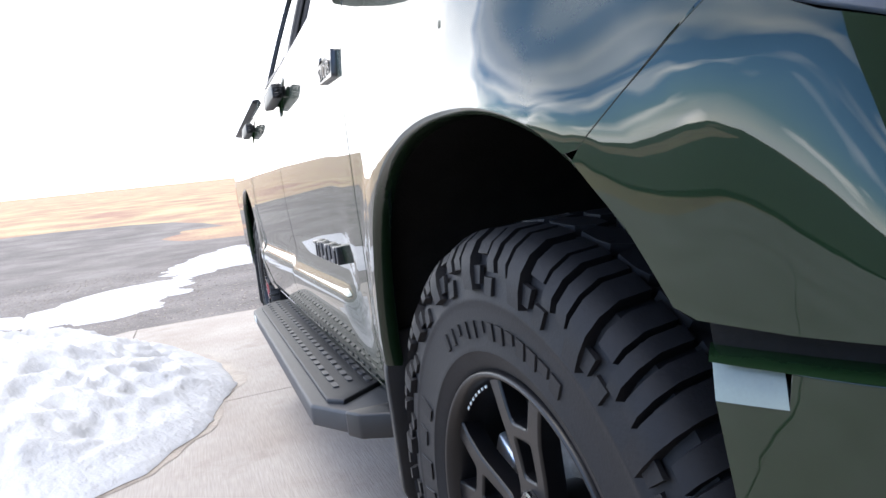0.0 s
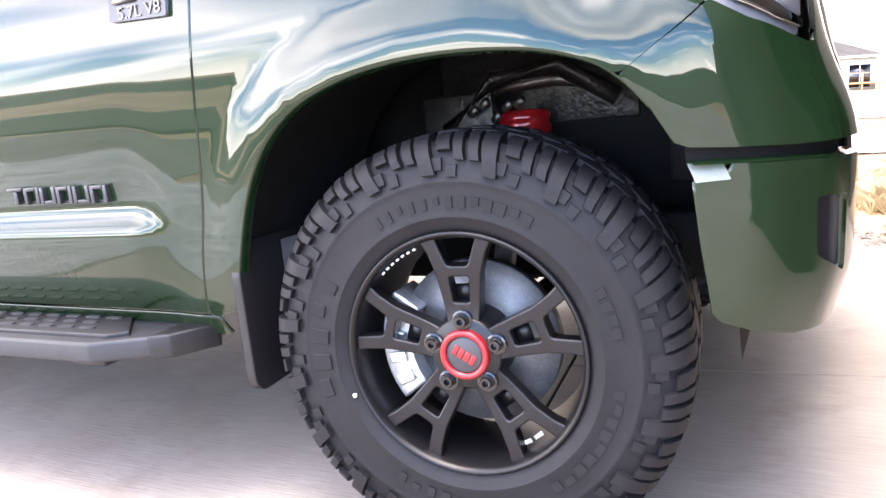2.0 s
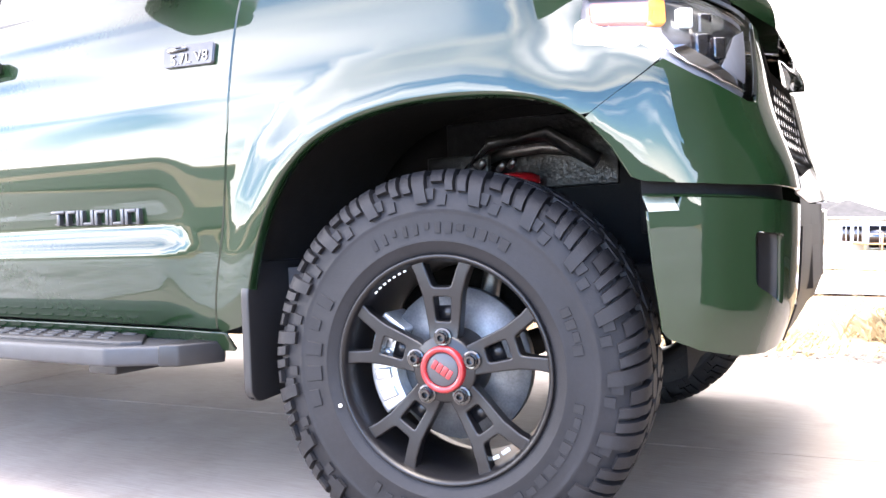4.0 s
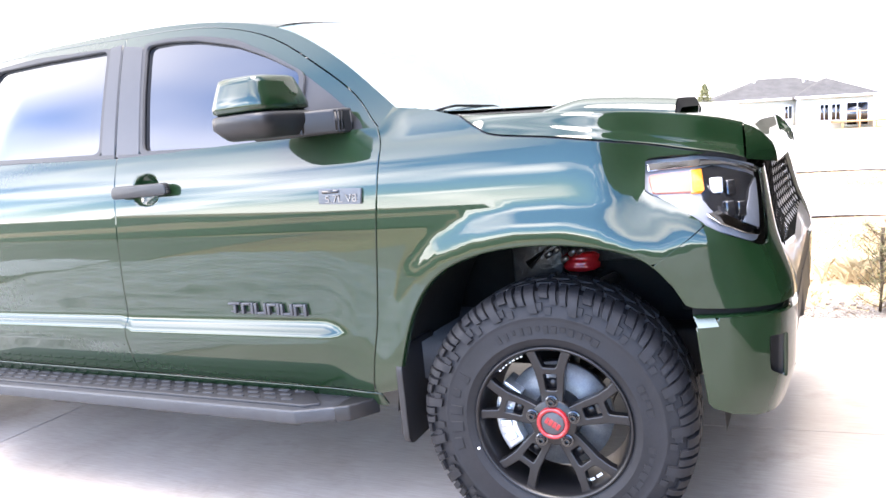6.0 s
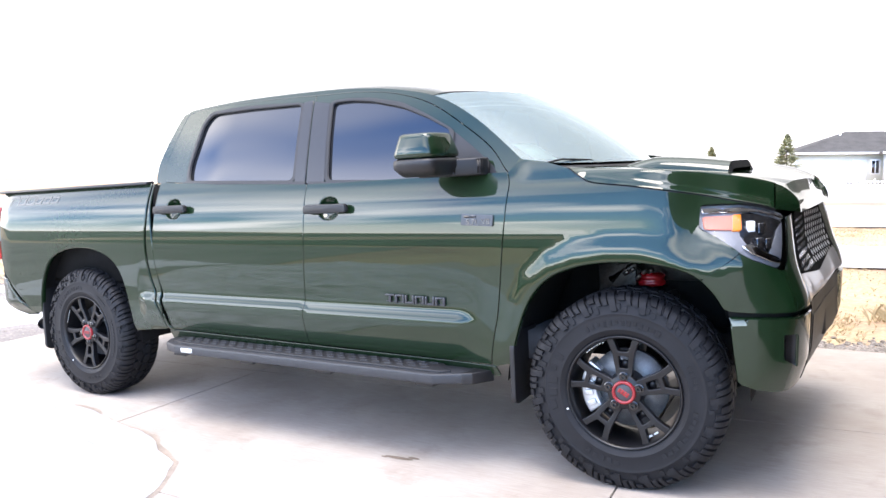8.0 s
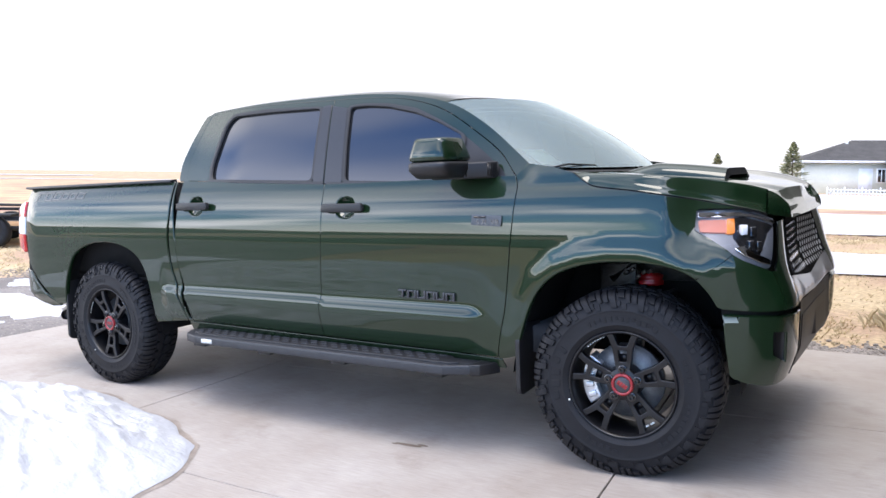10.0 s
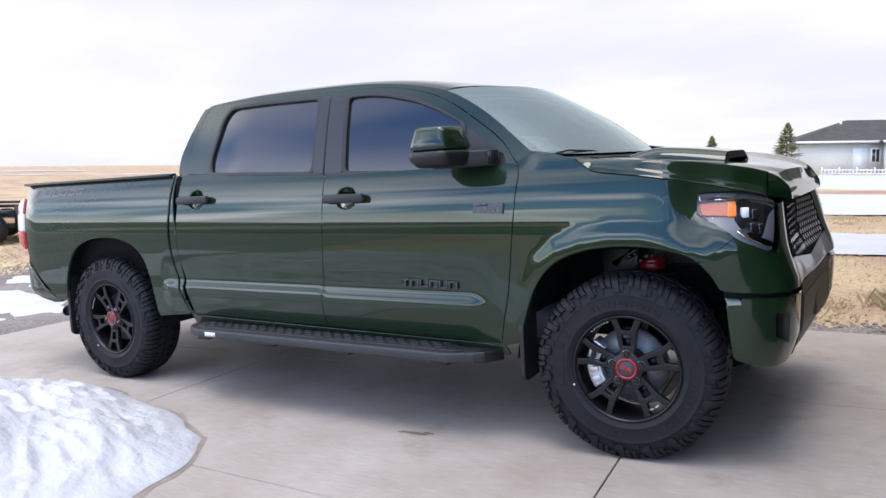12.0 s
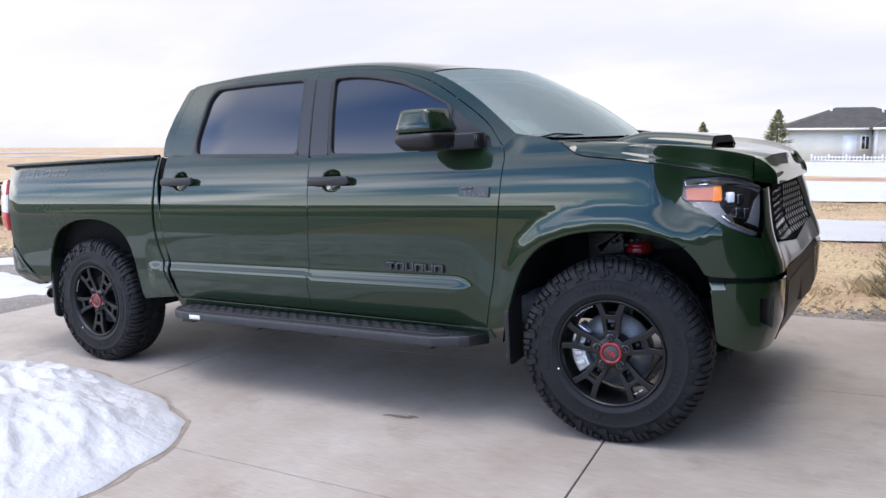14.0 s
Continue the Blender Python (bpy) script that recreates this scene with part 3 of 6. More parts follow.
for ca, cb in zip(cross, cross[1:]):
    for da, db in zip(along, along[1:]):
        if ca[0] > 3 and db[0] > -1.9:
            continue
        quad = [crossing(ca, da), crossing(cb, da), crossing(cb, db), crossing(ca, db)]
        mid = sum(quad, Vector((0, 0))) / 4
        bm = bmesh.new()
        prism(bm, [tuple(p + (mid - p).normalized() * 0.005) for p in quad], -0.10, 0.0, 2, 0.004)
        part("slab", bm, CONCRETE, drive, flat=True)


def blob(name, outline, top, mat, label, category, step=0.12, on=None, kind="stuff"):
    """A low heap or crust with the given outline, its height by top(distance to the edge, x, y)."""
    def f(x, y):
        d = away(outline + outline[:1], x, y)
        return (x, y, (on(x, y) if on else 0) + top(d, x, y))
    ob = part(name, skin(outline, f, step, 0.0), mat)
    return tagged(ob, label, category, kind=kind)


def ragged(pts, amount, seed, n=5):
    """A closed outline made uneven."""
    out = []
    for i, p in enumerate(bend(pts + pts[:1], n)[:-1]):
        a = noise.noise((p[0] * 2.1, p[1] * 2.1, seed)) + 0.6 * noise.noise((p[0] * 7, p[1] * 7, seed + 4))
        b = noise.noise((p[0] * 2.3, p[1] * 2.3, seed + 9)) + 0.6 * noise.noise((p[0] * 8, p[1] * 8, seed + 14))
        out.append((p[0] + amount * a, p[1] + amount * b))
    return out


HEAP = [(-2.08, -1.57), (-2.60, -1.34), (-3.10, -1.25), (-3.60, -1.20), (-4.30, -1.35), (-5.0, -1.75), (-5.6, -2.6), (-5.7, -3.6), (-5.0, -4.5), (-3.8, -4.9), (-2.6, -4.6), (-1.95, -3.9), (-1.70, -3.1), (-1.71, -2.45), (-1.76, -2.10), (-1.86, -1.83)]
edge = ragged([(x - 0.045 * (x > -2.3), y - 0.04 * (y > -2)) for x, y in HEAP], 0.045, 2.0, 8)


def heap_top(d, x, y):
    h = 0.44 * (1 - math.exp(-(d / 0.62) ** 1.15)) + 0.010 * smooth(0, 0.02, d)
    lump = noise.noise((x * 2.6 + y * 1.0, y * 2.6, 1.0)) * 0.06 - abs(noise.noise((x * 4.6 + y * 2.0, y * 6.0, 5.0))) * 0.105 - abs(noise.noise((x * 9.5, y * 11.5, 7.0))) * 0.044 + noise.noise((x * 21, y * 24, 3.0)) * 0.008
    return h + lump * smooth(0.0, 0.35, d) + 0.005


snow = blob("snowbank", edge, heap_top, SNOW, "heap of old grainy snow melting on the driveway", "snowbank", 0.027, None, "")
snow.matrix_world = SLOPE
wet = ragged([(x - 0.012, y - 0.012) for x, y in HEAP], 0.060, 2.6, 8)
mud = blob("wet_dirt", wet, lambda d, x, y: 0.0025, WET, "thin brown wet dirt round the snow heap", "dirt", 0.15)
mud.matrix_world = SLOPE
# small crusts of ice and scuffs on the slab
for k, (x, y, a, b, m) in enumerate(((-4.42, -0.55, 0.16, 0.035, 0), (-1.095, -1.065, 0.085, 0.016, 1), (-1.02, -1.045, 0.035, 0.012, 1), (-1.17, -1.085, 0.02, 0.008, 1))):
    o = ragged([(x + a * math.cos(t * math.pi / 4), y + b * math.sin(t * math.pi / 4) + (0.3 * a * math.cos(t * math.pi / 4) if k == 0 else 0)) for t in range(8)], 0.7 * b, 20 + k, 5)
    ob = blob("dirt_stain" if m else "ice_crust", o, lambda d, x, y: 0.002 + 0.004 * smooth(0, 0.02, d), DIRT_MARK if m else ICE, "thin brown dirt mark on the concrete" if m else "thin white crust of ice on the concrete", "stain" if m else "ice", 0.03, None, "")
    ob.matrix_world = SLOPE

# snow lying on the open ground
EYE = (1.18, -4.34)


def far_band(az0, az1, d0, d1, seed, wave):
    pts = []
    m = 14
    for i in range(m + 1):
        a = radians(az0 + (az1 - az0) * i / m)
        d = d1 * (1 + wave * noise.noise((i * 0.7, seed, 1)))
        pts.append((EYE[0] + d * math.sin(a), EYE[1] + d * math.cos(a)))
    for i in range(m, -1, -1):
        a = radians(az0 + (az1 - az0) * i / m)
        d = d0 * (1 + wave * noise.noise((i * 0.8, seed, 7)))
        pts.append((EYE[0] + d * math.sin(a), EYE[1] + d * math.cos(a)))
    return pts


for k, (a0, a1, d0, d1, wave, st) in enumerate(((-34, 26, 11.3, 14.2, 0.03, 0.5), (-30, 30, 18.8, 30.0, 0.05, 1.2), (-28, 34, 36, 74, 0.06, 3.0), (-66, -50, 150, 158, 0.05, 4), (-80, -56, 260, 300, 0.05, 16), (-58, -49, 78, 81, 0.05, 2))):
    blob("snow_field", far_band(a0, a1, d0, d1, k * 3.1, wave), lambda d, x, y: 0.02 + 0.05 * smooth(0, 0.6, d) + 0.03 * noise.noise((x, y, 2)), SNOW, "flat patch of old snow on the prairie", "snow", st, lie)
for k, (x, y, a, b) in enumerate(((-8.3, 0.85, 1.45, 0.42), (-7.2, 0.05, 0.50, 0.13), (-9.6, 2.0, 0.9, 0.22), (-8.6, -2.3, 1.6, 0.8), (-12.5, -1.0, 2.2, 0.7), (-7.8, -4.2, 1.2, 1.0))):
    o = ragged([(x + a * math.cos(t * math.pi / 5), y + b * math.sin(t * math.pi / 5) + 0.35 * a * -math.cos(t * math.pi / 5) * 0.6) for t in range(10)], 0.22 + 0.2 * b, 40 + k, 9)
    blob("snow_patch", o, lambda d, x, y: 0.012 + 0.04 * smooth(0, 0.25, d) + 0.012 * noise.noise((x * 3, y * 3, 5)) * smooth(0.02, 0.2, d), SNOW, "thin melting patch of snow on gravel", "snow", 0.12, lie)


# out of view: added to darken the ground mirrored in the truck's side
blob("field", [(-16, -10.4), (900, -10.4), (900, -1200), (-1200, -1200), (-1200, -300)], lambda d, x, y: 0.03, FIELD, "unseen dark field added beyond the driveway for its reflection in the doors", "field", 40, lie, "structure")


blob("gravel_bed", ragged([(-6.15, -8.5), (-6.15, 1.9), (-6.8, 3.4), (-9, 3.4), (-11.0, 2.2), (-15.0, 0.6), (-27, -2.0), (-27, -9.5), (-12, -9.8)], 0.25, 12.0, 4), lambda d, x, y: 0.012, GRAVEL_BED, "grey gravel ground at the driveway's end", "gravel", 0.5, lie, "structure")


def scatter(name, spots, shape, mat, label, category):
    """Very many small bits as one object."""
    verts, faces = [], []
    for x, y, size, turn in spots:
        base = len(verts)
        v, f = shape(size, turn)
        z = lie(x, y)
        verts += [(x + p[0], y + p[1], z + p[2]) for p in v]
        faces += [tuple(base + i for i in q) for q in f]
    me = bpy.data.meshes.new(name)
    me.from_pydata(verts, [], faces)
    me.materials.append(mat)
    return tagged(new(name, me), label, category, kind="stuff")


rng = random.Random(4)


def pebble(size, turn):
    v = []
    for z, r in ((0, 0.8), (0.5, 1.0), (0.9, 0.55)):
        for i in range(5):
            a = turn + 2 * math.pi * i / 5 + z
            w = r * (0.8 + 0.4 * rng.random())
            v.append((size * w * math.cos(a), size * w * math.sin(a), size * z * 0.9))
    f = [(i, (i + 1) % 5, 5 + (i + 1) % 5, 5 + i) for i in range(5)] + [(5 + i, 5 + (i + 1) % 5, 10 + (i + 1) % 5, 10 + i) for i in range(5)] + [(10, 11, 12, 13, 14)]
    return v, f


def tuft(size, turn):
    v, f = [], []
    for i in range(7):
        a = turn + i * 0.9 + rng.random()
        lean = 0.3 + 0.9 * rng.random()
        h = size * (0.5 + 0.7 * rng.random())
        w = 0.0016 + 0.0022 * rng.random()
        b = len(v)
        dx, dy = math.cos(a), math.sin(a)
        v += [(-dy * w, dx * w, 0), (dy * w, -dx * w, 0), (dx * h * lean * 0.5 + dy * w * 0.6, dy * h * lean * 0.5 - dx * w * 0.6, h * 0.75), (dx * h * lean, dy * h * lean, h)]
        f += [(b, b + 1, b + 2), (b, b + 2, b + 3)]
    return v, f


gravel = []
for _ in range(9000):
    x, y = rng.uniform(-3.0, 5.0), 2.04 + abs(rng.gauss(0, 0.22))
    gravel.append((x, y, rng.uniform(0.008, 0.024), rng.random() * 6))
for _ in range(14000):
    x, y = rng.uniform(-12.0, -6.27), rng.uniform(-4.0, 4.5)
    gravel.append((x, y, rng.uniform(0.008, 0.022), rng.random() * 6))
scatter("gravel", gravel, pebble, GRAVEL, "grey and brown gravel beside the driveway", "gravel")
blades = []
for _ in range(24000):
    x, y = rng.uniform(-3.0, 2.6), 2.40 + rng.random() ** 1.5 * 12
    if noise.noise((x * 0.5, y * 0.5, 2)) > 0.0 + 0.25 * smooth(6, 3, y) or rng.random() < 0.12:
        blades.append((x, y, rng.uniform(0.012, 0.034), rng.random() * 6))
for _ in range(5000):
    x, y = rng.uniform(-26, -10.5), rng.uniform(2.4, 14)
    blades.append((x, y, rng.uniform(0.03, 0.09), rng.random() * 6))
scatter("dry_grass", blades, tuft, STRAW, "short dry straw-coloured prairie grass", "grass")
weed = [(0.95 + rng.gauss(0, 0.09), 3.35 + rng.gauss(0, 0.07), rng.uniform(0.08, 0.16), rng.random() * 6) for _ in range(90)]
scatter("grass_tuft", weed, tuft, STRAW, "brown clump of dead grass on bare earth", "grass clump")


# ---- things round the driveway ----
def shrub(x, y, h, spread, seed, label, mat, twigs=110):
    r = random.Random(seed)
    root = thing("sapling", label, "shrub", Matrix.Translation((x, y, lie(x, y))))
    bm = bmesh.new()
    stem = [(0, 0, -0.02), (0.01, 0, h * 0.35), (0.0, 0.015, h * 0.7), (0.01, 0.01, h * 0.97)]
    sweep(bm, stem, 0.010, 6)
    tips = []
    for k in range(twigs // 4):
        z = h * (0.06 + 0.86 * r.random())
        a = r.random() * 2 * math.pi
        l = spread * (0.35 + 0.65 * r.random()) * (1 - 0.55 * z / h)
        end = (l * math.cos(a), l * math.sin(a), z + l * (0.5 + 0.7 * r.random()))
        sweep(bm, [(0, 0, z), (end[0] * 0.5, end[1] * 0.5, (z + end[2]) / 2 - 0.01), end], 0.003, 4, False)
        tips.append((z, end))
    part("trunk", bm, BARK, root)
    bm = bmesh.new()
    for z, end in tips:
        for q in range(16):
            t = 0.15 + 0.85 * r.random()
            c = Vector((end[0] * t, end[1] * t, z + (end[2] - z) * t)) + Vector((r.gauss(0, 0.02), r.gauss(0, 0.02), r.gauss(0, 0.02)))
            d = Vector((r.gauss(0, 1), r.gauss(0, 1), abs(r.gauss(0.6, 0.7)))).normalized()
            s = d.orthogonal().normalized() * 0.0035
            ln = 0.030 + 0.03 * r.random()
            bm.faces.new([bm.verts.new(c - s), bm.verts.new(c + s), bm.verts.new(c + d * ln)])
    part("crown", bm, mat, root, flat=True)
    return root


shrub(1.02, 2.33, 0.56, 0.24, 3, "small sparse sage-green sapling beside a black stake", SAGE, 150)
x, y = 1.10, 2.32
stake = thing("stake", "thin black steel garden stake standing in gravel", "stake", Matrix.Translation((x, y, lie(x, y))))
bm = bmesh.new()
box(bm, (-0.010, -0.010, -0.05), (0.010, 0.010, 0.74), 0.002)
box(bm, (-0.016, -0.012, 0.66), (0.016, 0.012, 0.68), 0.002)
part("post", bm, BLACK_PLASTIC, stake)


def spruce(az, d, h, seed):
    r = random.Random(seed)
    x, y = EYE[0] + d * math.sin(radians(az)), EYE[1] + d * math.cos(radians(az))
    root = thing("spruce_tree", "young dark green spruce tree standing in snow", "tree", Matrix.Translation((x, y, lie(x, y))), "young spruces")
    bm = bmesh.new()
    prev = None
    for k in range(7):
        z, rad = h * k / 6.2, h * 0.022 * (1 - k / 6.5)
        ring = [bm.verts.new((rad * math.cos(a * math.pi / 3), rad * math.sin(a * math.pi / 3), z)) for a in range(6)]
        if prev:
            for a in range(6):
                bm.faces.new((prev[a], prev[(a + 1) % 6], ring[(a + 1) % 6], ring[a]))
        prev = ring
    part("trunk", bm, BARK, root)
    bm = bmesh.new()
    for k in range(620):
        t = r.random() ** 0.75
        z = h * (0.06 + 0.94 * t)
        a = r.random() * 2 * math.pi
        reach = h * 0.42 * (1 - t) ** 0.85 * (0.55 + 0.6 * r.random()) + 0.02 * h
        d0 = Vector((math.cos(a), math.sin(a), -0.10 + 0.5 * t))
        side_v = Vector((-math.sin(a), math.cos(a), 0)) * h * 0.026
        p0, p1 = Vector((0, 0, z)) + d0 * reach * 0.15, Vector((0, 0, z)) + d0 * reach
        droop = Vector((0, 0, -0.035 * h * r.random()))
        bm.faces.new([bm.verts.new(p0), bm.verts.new(p0.lerp(p1, 0.6) - side_v + droop), bm.verts.new(p1), bm.verts.new(p0.lerp(p1, 0.6) + side_v + droop)])
    part("crown", bm, SPRUCE, root, flat=True)


for az, d, h, seed in ((-8.5, 70, 4.3, 1), (-13.2, 88, 3.9, 2), (-17.9, 100, 3.2, 3), (-15.7, 120, 3.0, 4), (4.5, 110, 3.6, 5)):
    spruce(az, d, h, seed)


# neighbour's house
def neighbour(x, y, turn, label, scale=1.0):
    root = thing("house", label, "house", Matrix.Translation((x, y, lie(x, y) + 0.12)) @ Matrix.Rotation(radians(turn), 4, "Z") @ Matrix.Scale(scale, 4))
    bm = bmesh.new()
    box(bm, (0, 0, -0.5), (7.5, 10.5, 2.75))
    part("wall", bm, SIDING, root)
    bm = bmesh.new()
    box(bm, (7.5, -1.2, -0.5), (13.9, 10.5, 2.75))
    part("wall", bm, SIDING, root)
    def hip(x0, y0, x1, y1, z, up, over=0.55):
        bm = bmesh.new()
        x0, y0, x1, y1 = x0 - over, y0 - over, x1 + over, y1 + over
        w = min(x1 - x0, y1 - y0) / 2
        if x1 - x0 >= y1 - y0:
            r0, r1 = (x0 + w, (y0 + y1) / 2), (x1 - w, (y0 + y1) / 2)
        else:
            r0, r1 = ((x0 + x1) / 2, y0 + w), ((x0 + x1) / 2, y1 - w)
        c = [bm.verts.new((px, py, z)) for px, py in ((x0, y0), (x1, y0), (x1, y1), (x0, y1))]
        lo = [bm.verts.new((px, py, z - 0.18)) for px, py in ((x0, y0), (x1, y0), (x1, y1), (x0, y1))]
        a, b = bm.verts.new((*r0, z + up)), bm.verts.new((*r1, z + up))
        if x1 - x0 >= y1 - y0:
            fs = [(c[0], c[1], b, a), (c[1], c[2], b), (c[2], c[3], a, b), (c[3], c[0], a)]
        else:
            fs = [(c[0], c[1], a), (c[1], c[2], b, a), (c[2], c[3], b), (c[3], c[0], a, b)]
        for f in fs:
            bm.faces.new(f)
        for i in range(4):
            bm.faces.new((lo[i], lo[(i + 1) % 4], c[(i + 1) % 4], c[i]))
        bm.faces.new(lo[::-1])
        return bm
    part("roof", hip(0, 0, 13.9, 10.5, 2.93, 2.15), SHINGLE, root, "dark grey shingle roof", True)
    part("roof", hip(7.5, -1.2, 13.9, 6, 2.934, 1.75), SHINGLE, root, "dark grey shingle roof", True)
    for x0, x1, yy in ((-0.5, 7.45, -0.56), (6.95, 14.45, -1.76)):
        bm = bmesh.new()
        box(bm, (x0, yy - 0.03, 2.74), (x1, yy + 0.0, 2.94))
        part("fascia_board", bm, WHITE_TRIM, root)
    bm = bmesh.new()
    box(bm, (-0.56, -0.5, 2.74), (-0.53, 11, 2.94))
    part("fascia_board", bm, WHITE_TRIM, root)
    for x0 in (-0.02, 7.43):
        bm = bmesh.new()
        box(bm, (x0, -0.03 - (1.2 if x0 > 5 else 0), 0), (x0 + 0.12, 0.1, 2.74))
        part("corner_board", bm, WHITE_TRIM, root)
    for x0, yy, w, z0, z1, kind in ((5.0, 0, 0.95, 0.1, 2.12, "door"), (6.5, 0, 0.6, 1.0, 2.15, "window"), (9.3, -1.2, 0.7, 0.7, 2.1, "window"), (10.3, -1.2, 0.7, 0.7, 2.1, "window"), (11.6, -1.2, 1.8, 0.15, 2.15, "window")):
        bm = bmesh.new()
        box(bm, (x0 - 0.12, yy - 0.05, z0 - 0.10), (x0 + w + 0.12, yy + 0.02, z1 + 0.12))
        fr = part(kind, bm, WHITE_TRIM, root, "white trimmed " + kind)
        bm = bmesh.new()
        box(bm, (x0, yy - 0.07, z0), (x0 + w, yy - 0.045, z1))
        part("leaf" if kind == "door" else "pane", bm, WHITE_TRIM if kind == "door" else GLASS_DARK, fr)
        if kind == "window":
            bm = bmesh.new()
            box(bm, (x0 + w / 2 - 0.03, yy - 0.085, z0), (x0 + w / 2 + 0.03, yy - 0.068, z1))
            part("mullion", bm, WHITE_TRIM, fr)
    for px, py in ((4.5, 4.2), (9.0, 3.6)):
        bm = bmesh.new()
        box(bm, (px, py, 4.2), (px + 0.22, py + 0.22, 5.2))
        part("vent_pipe", bm, WHITE_TRIM, root)
    bm = bmesh.new()
    box(bm, (10.2, -4.4, 0.42), (16.0, -1.25, 0.58))
    deck = part("deck", bm, DECK, root, "raised timber deck")
    for k in range(5):
        bm = bmesh.new()
        box(bm, (10.25 + 1.4 * k, -4.38, -0.9), (10.39 + 1.4 * k, -4.24, 1.45 if k % 2 else 1.40))
        part("deck_post", bm, DECK, deck)
    bm = bmesh.new()
    box(bm, (10.2, -4.36, 1.33), (16.0, -4.27, 1.41))
    part("deck_rail", bm, DECK, deck)
    return root


neighbour(-10.2, 77.5, 17, "single-storey sage-grey house with a dark hip roof and white trim")
neighbour(-60, 285, 6, "far low house with a brown roof beyond the snow", 0.75)
# white rail fence before the house
fence = thing("picket_fence", "low white vinyl fence standing in snow before a house", "fence", Matrix.Translation((0, 0, 0)))
for k in range(26):
    x, y = -7.0 + 0.26 * k, 69.0 + 0.02 * k
    bm = bmesh.new()
    tall = k % 5 == 0
    box(bm, (x - (0.05 if tall else 0.035), y - 0.03, lie(x, y)), (x + (0.05 if tall else 0.035), y + 0.03, lie(x, y) + (0.70 if tall else 0.55)))
    part("post" if tall else "picket", bm, WHITE_TRIM, fence)
for z in (0.15, 0.42):
    bm = bmesh.new()
    box(bm, (-7.0, 69.04, lie(-4, 69) + z), (-0.5, 69.08, lie(-4, 69) + z + 0.08))
    part("rail", bm, WHITE_TRIM, fence)

# flat trailer behind the truck's tail
x, y = -15.54, 6.44
tr = thing("trailer", "low black steel utility trailer parked on dry grass", "trailer", Matrix.Translation((x, y, lie(x, y))) @ Matrix.Rotation(radians(32), 4, "Z"))
for z, t in ((0.36, 0.10), (0.80, 0.06)):
    bm = bmesh.new()
    box(bm, (-4.2, -1.0, z), (-0.68, -0.94, z + t))
    part("side_rail", bm, BLACK_PLASTIC, tr)
    bm = bmesh.new()
    box(bm, (-4.2, 0.94, z), (-0.68, 1.0, z + t))
    part("side_rail", bm, BLACK_PLASTIC, tr)
for k in range(6):
    bm = bmesh.new()
    box(bm, (-4.2 + 0.69 * k, -1.004, 0.362), (-4.13 + 0.69 * k, -0.95, 0.84))
    part("upright", bm, BLACK_PLASTIC, tr)
bm = bmesh.new()
box(bm, (-4.2, -0.94, 0.38), (-0.68, 0.94, 0.44))
part("deck", bm, DECK, tr)
bm = bmesh.new()
sweep(bm, [(-0.70, -0.9, 0.41), (0.6, 0, 0.40)], 0.04, 6)
sweep(bm, [(-0.70, 0.9, 0.41), (0.6, 0, 0.40)], 0.04, 6)
part("tongue", bm, BLACK_PLASTIC, tr)
bm = bmesh.new()
box(bm, (-2.6, -1.28, 0.68), (-0.75, -1.004, 0.74), 0.02)
part("mudguard", bm, BLACK_PLASTIC, tr)
for wx in (-2.1, -1.2):
    for wy in (-1.15, 1.15):
        part("wheel", revolve([(0.0, -0.08), (0.19, -0.09), (0.21, -0.10), (0.32, -0.10), (0.335, -0.08), (0.335, 0.08), (0.32, 0.10), (0.0, 0.09)], 24, pose(wx, wy, 0.335)), RUBBER, tr)

# power poles far off
for az, d in ((-19.3, 320), (-33, 520), (-47, 700)):
    px, py = EYE[0] + d * math.sin(radians(az)), EYE[1] + d * math.cos(radians(az))
    pole = thing("utility_pole", "far wooden utility pole on the prairie", "pole", Matrix.Translation((px, py, lie(px, py) - 0.3)), "utility poles")
    bm = bmesh.new()
    box(bm, (-0.15, -0.15, 0), (0.15, 0.15, 8.5))
    part("mast", bm, BARK, pole)
    bm = bmesh.new()
    box(bm, (-1.2, -0.08, 7.6), (1.2, 0.08, 7.8))
    part("crossarm", bm, BARK, pole)

# an unseen house added at the head of the driveway, beside the camera's way, placed and darkened for its dark
# reflection in the paint: a garage with its door open
SIDE = -2.9
own = thing("home", "unseen dark house with an open garage, added for its reflection in the paint", "house", Matrix.Translation((0, 0, 0.1)))
HX = 2.2
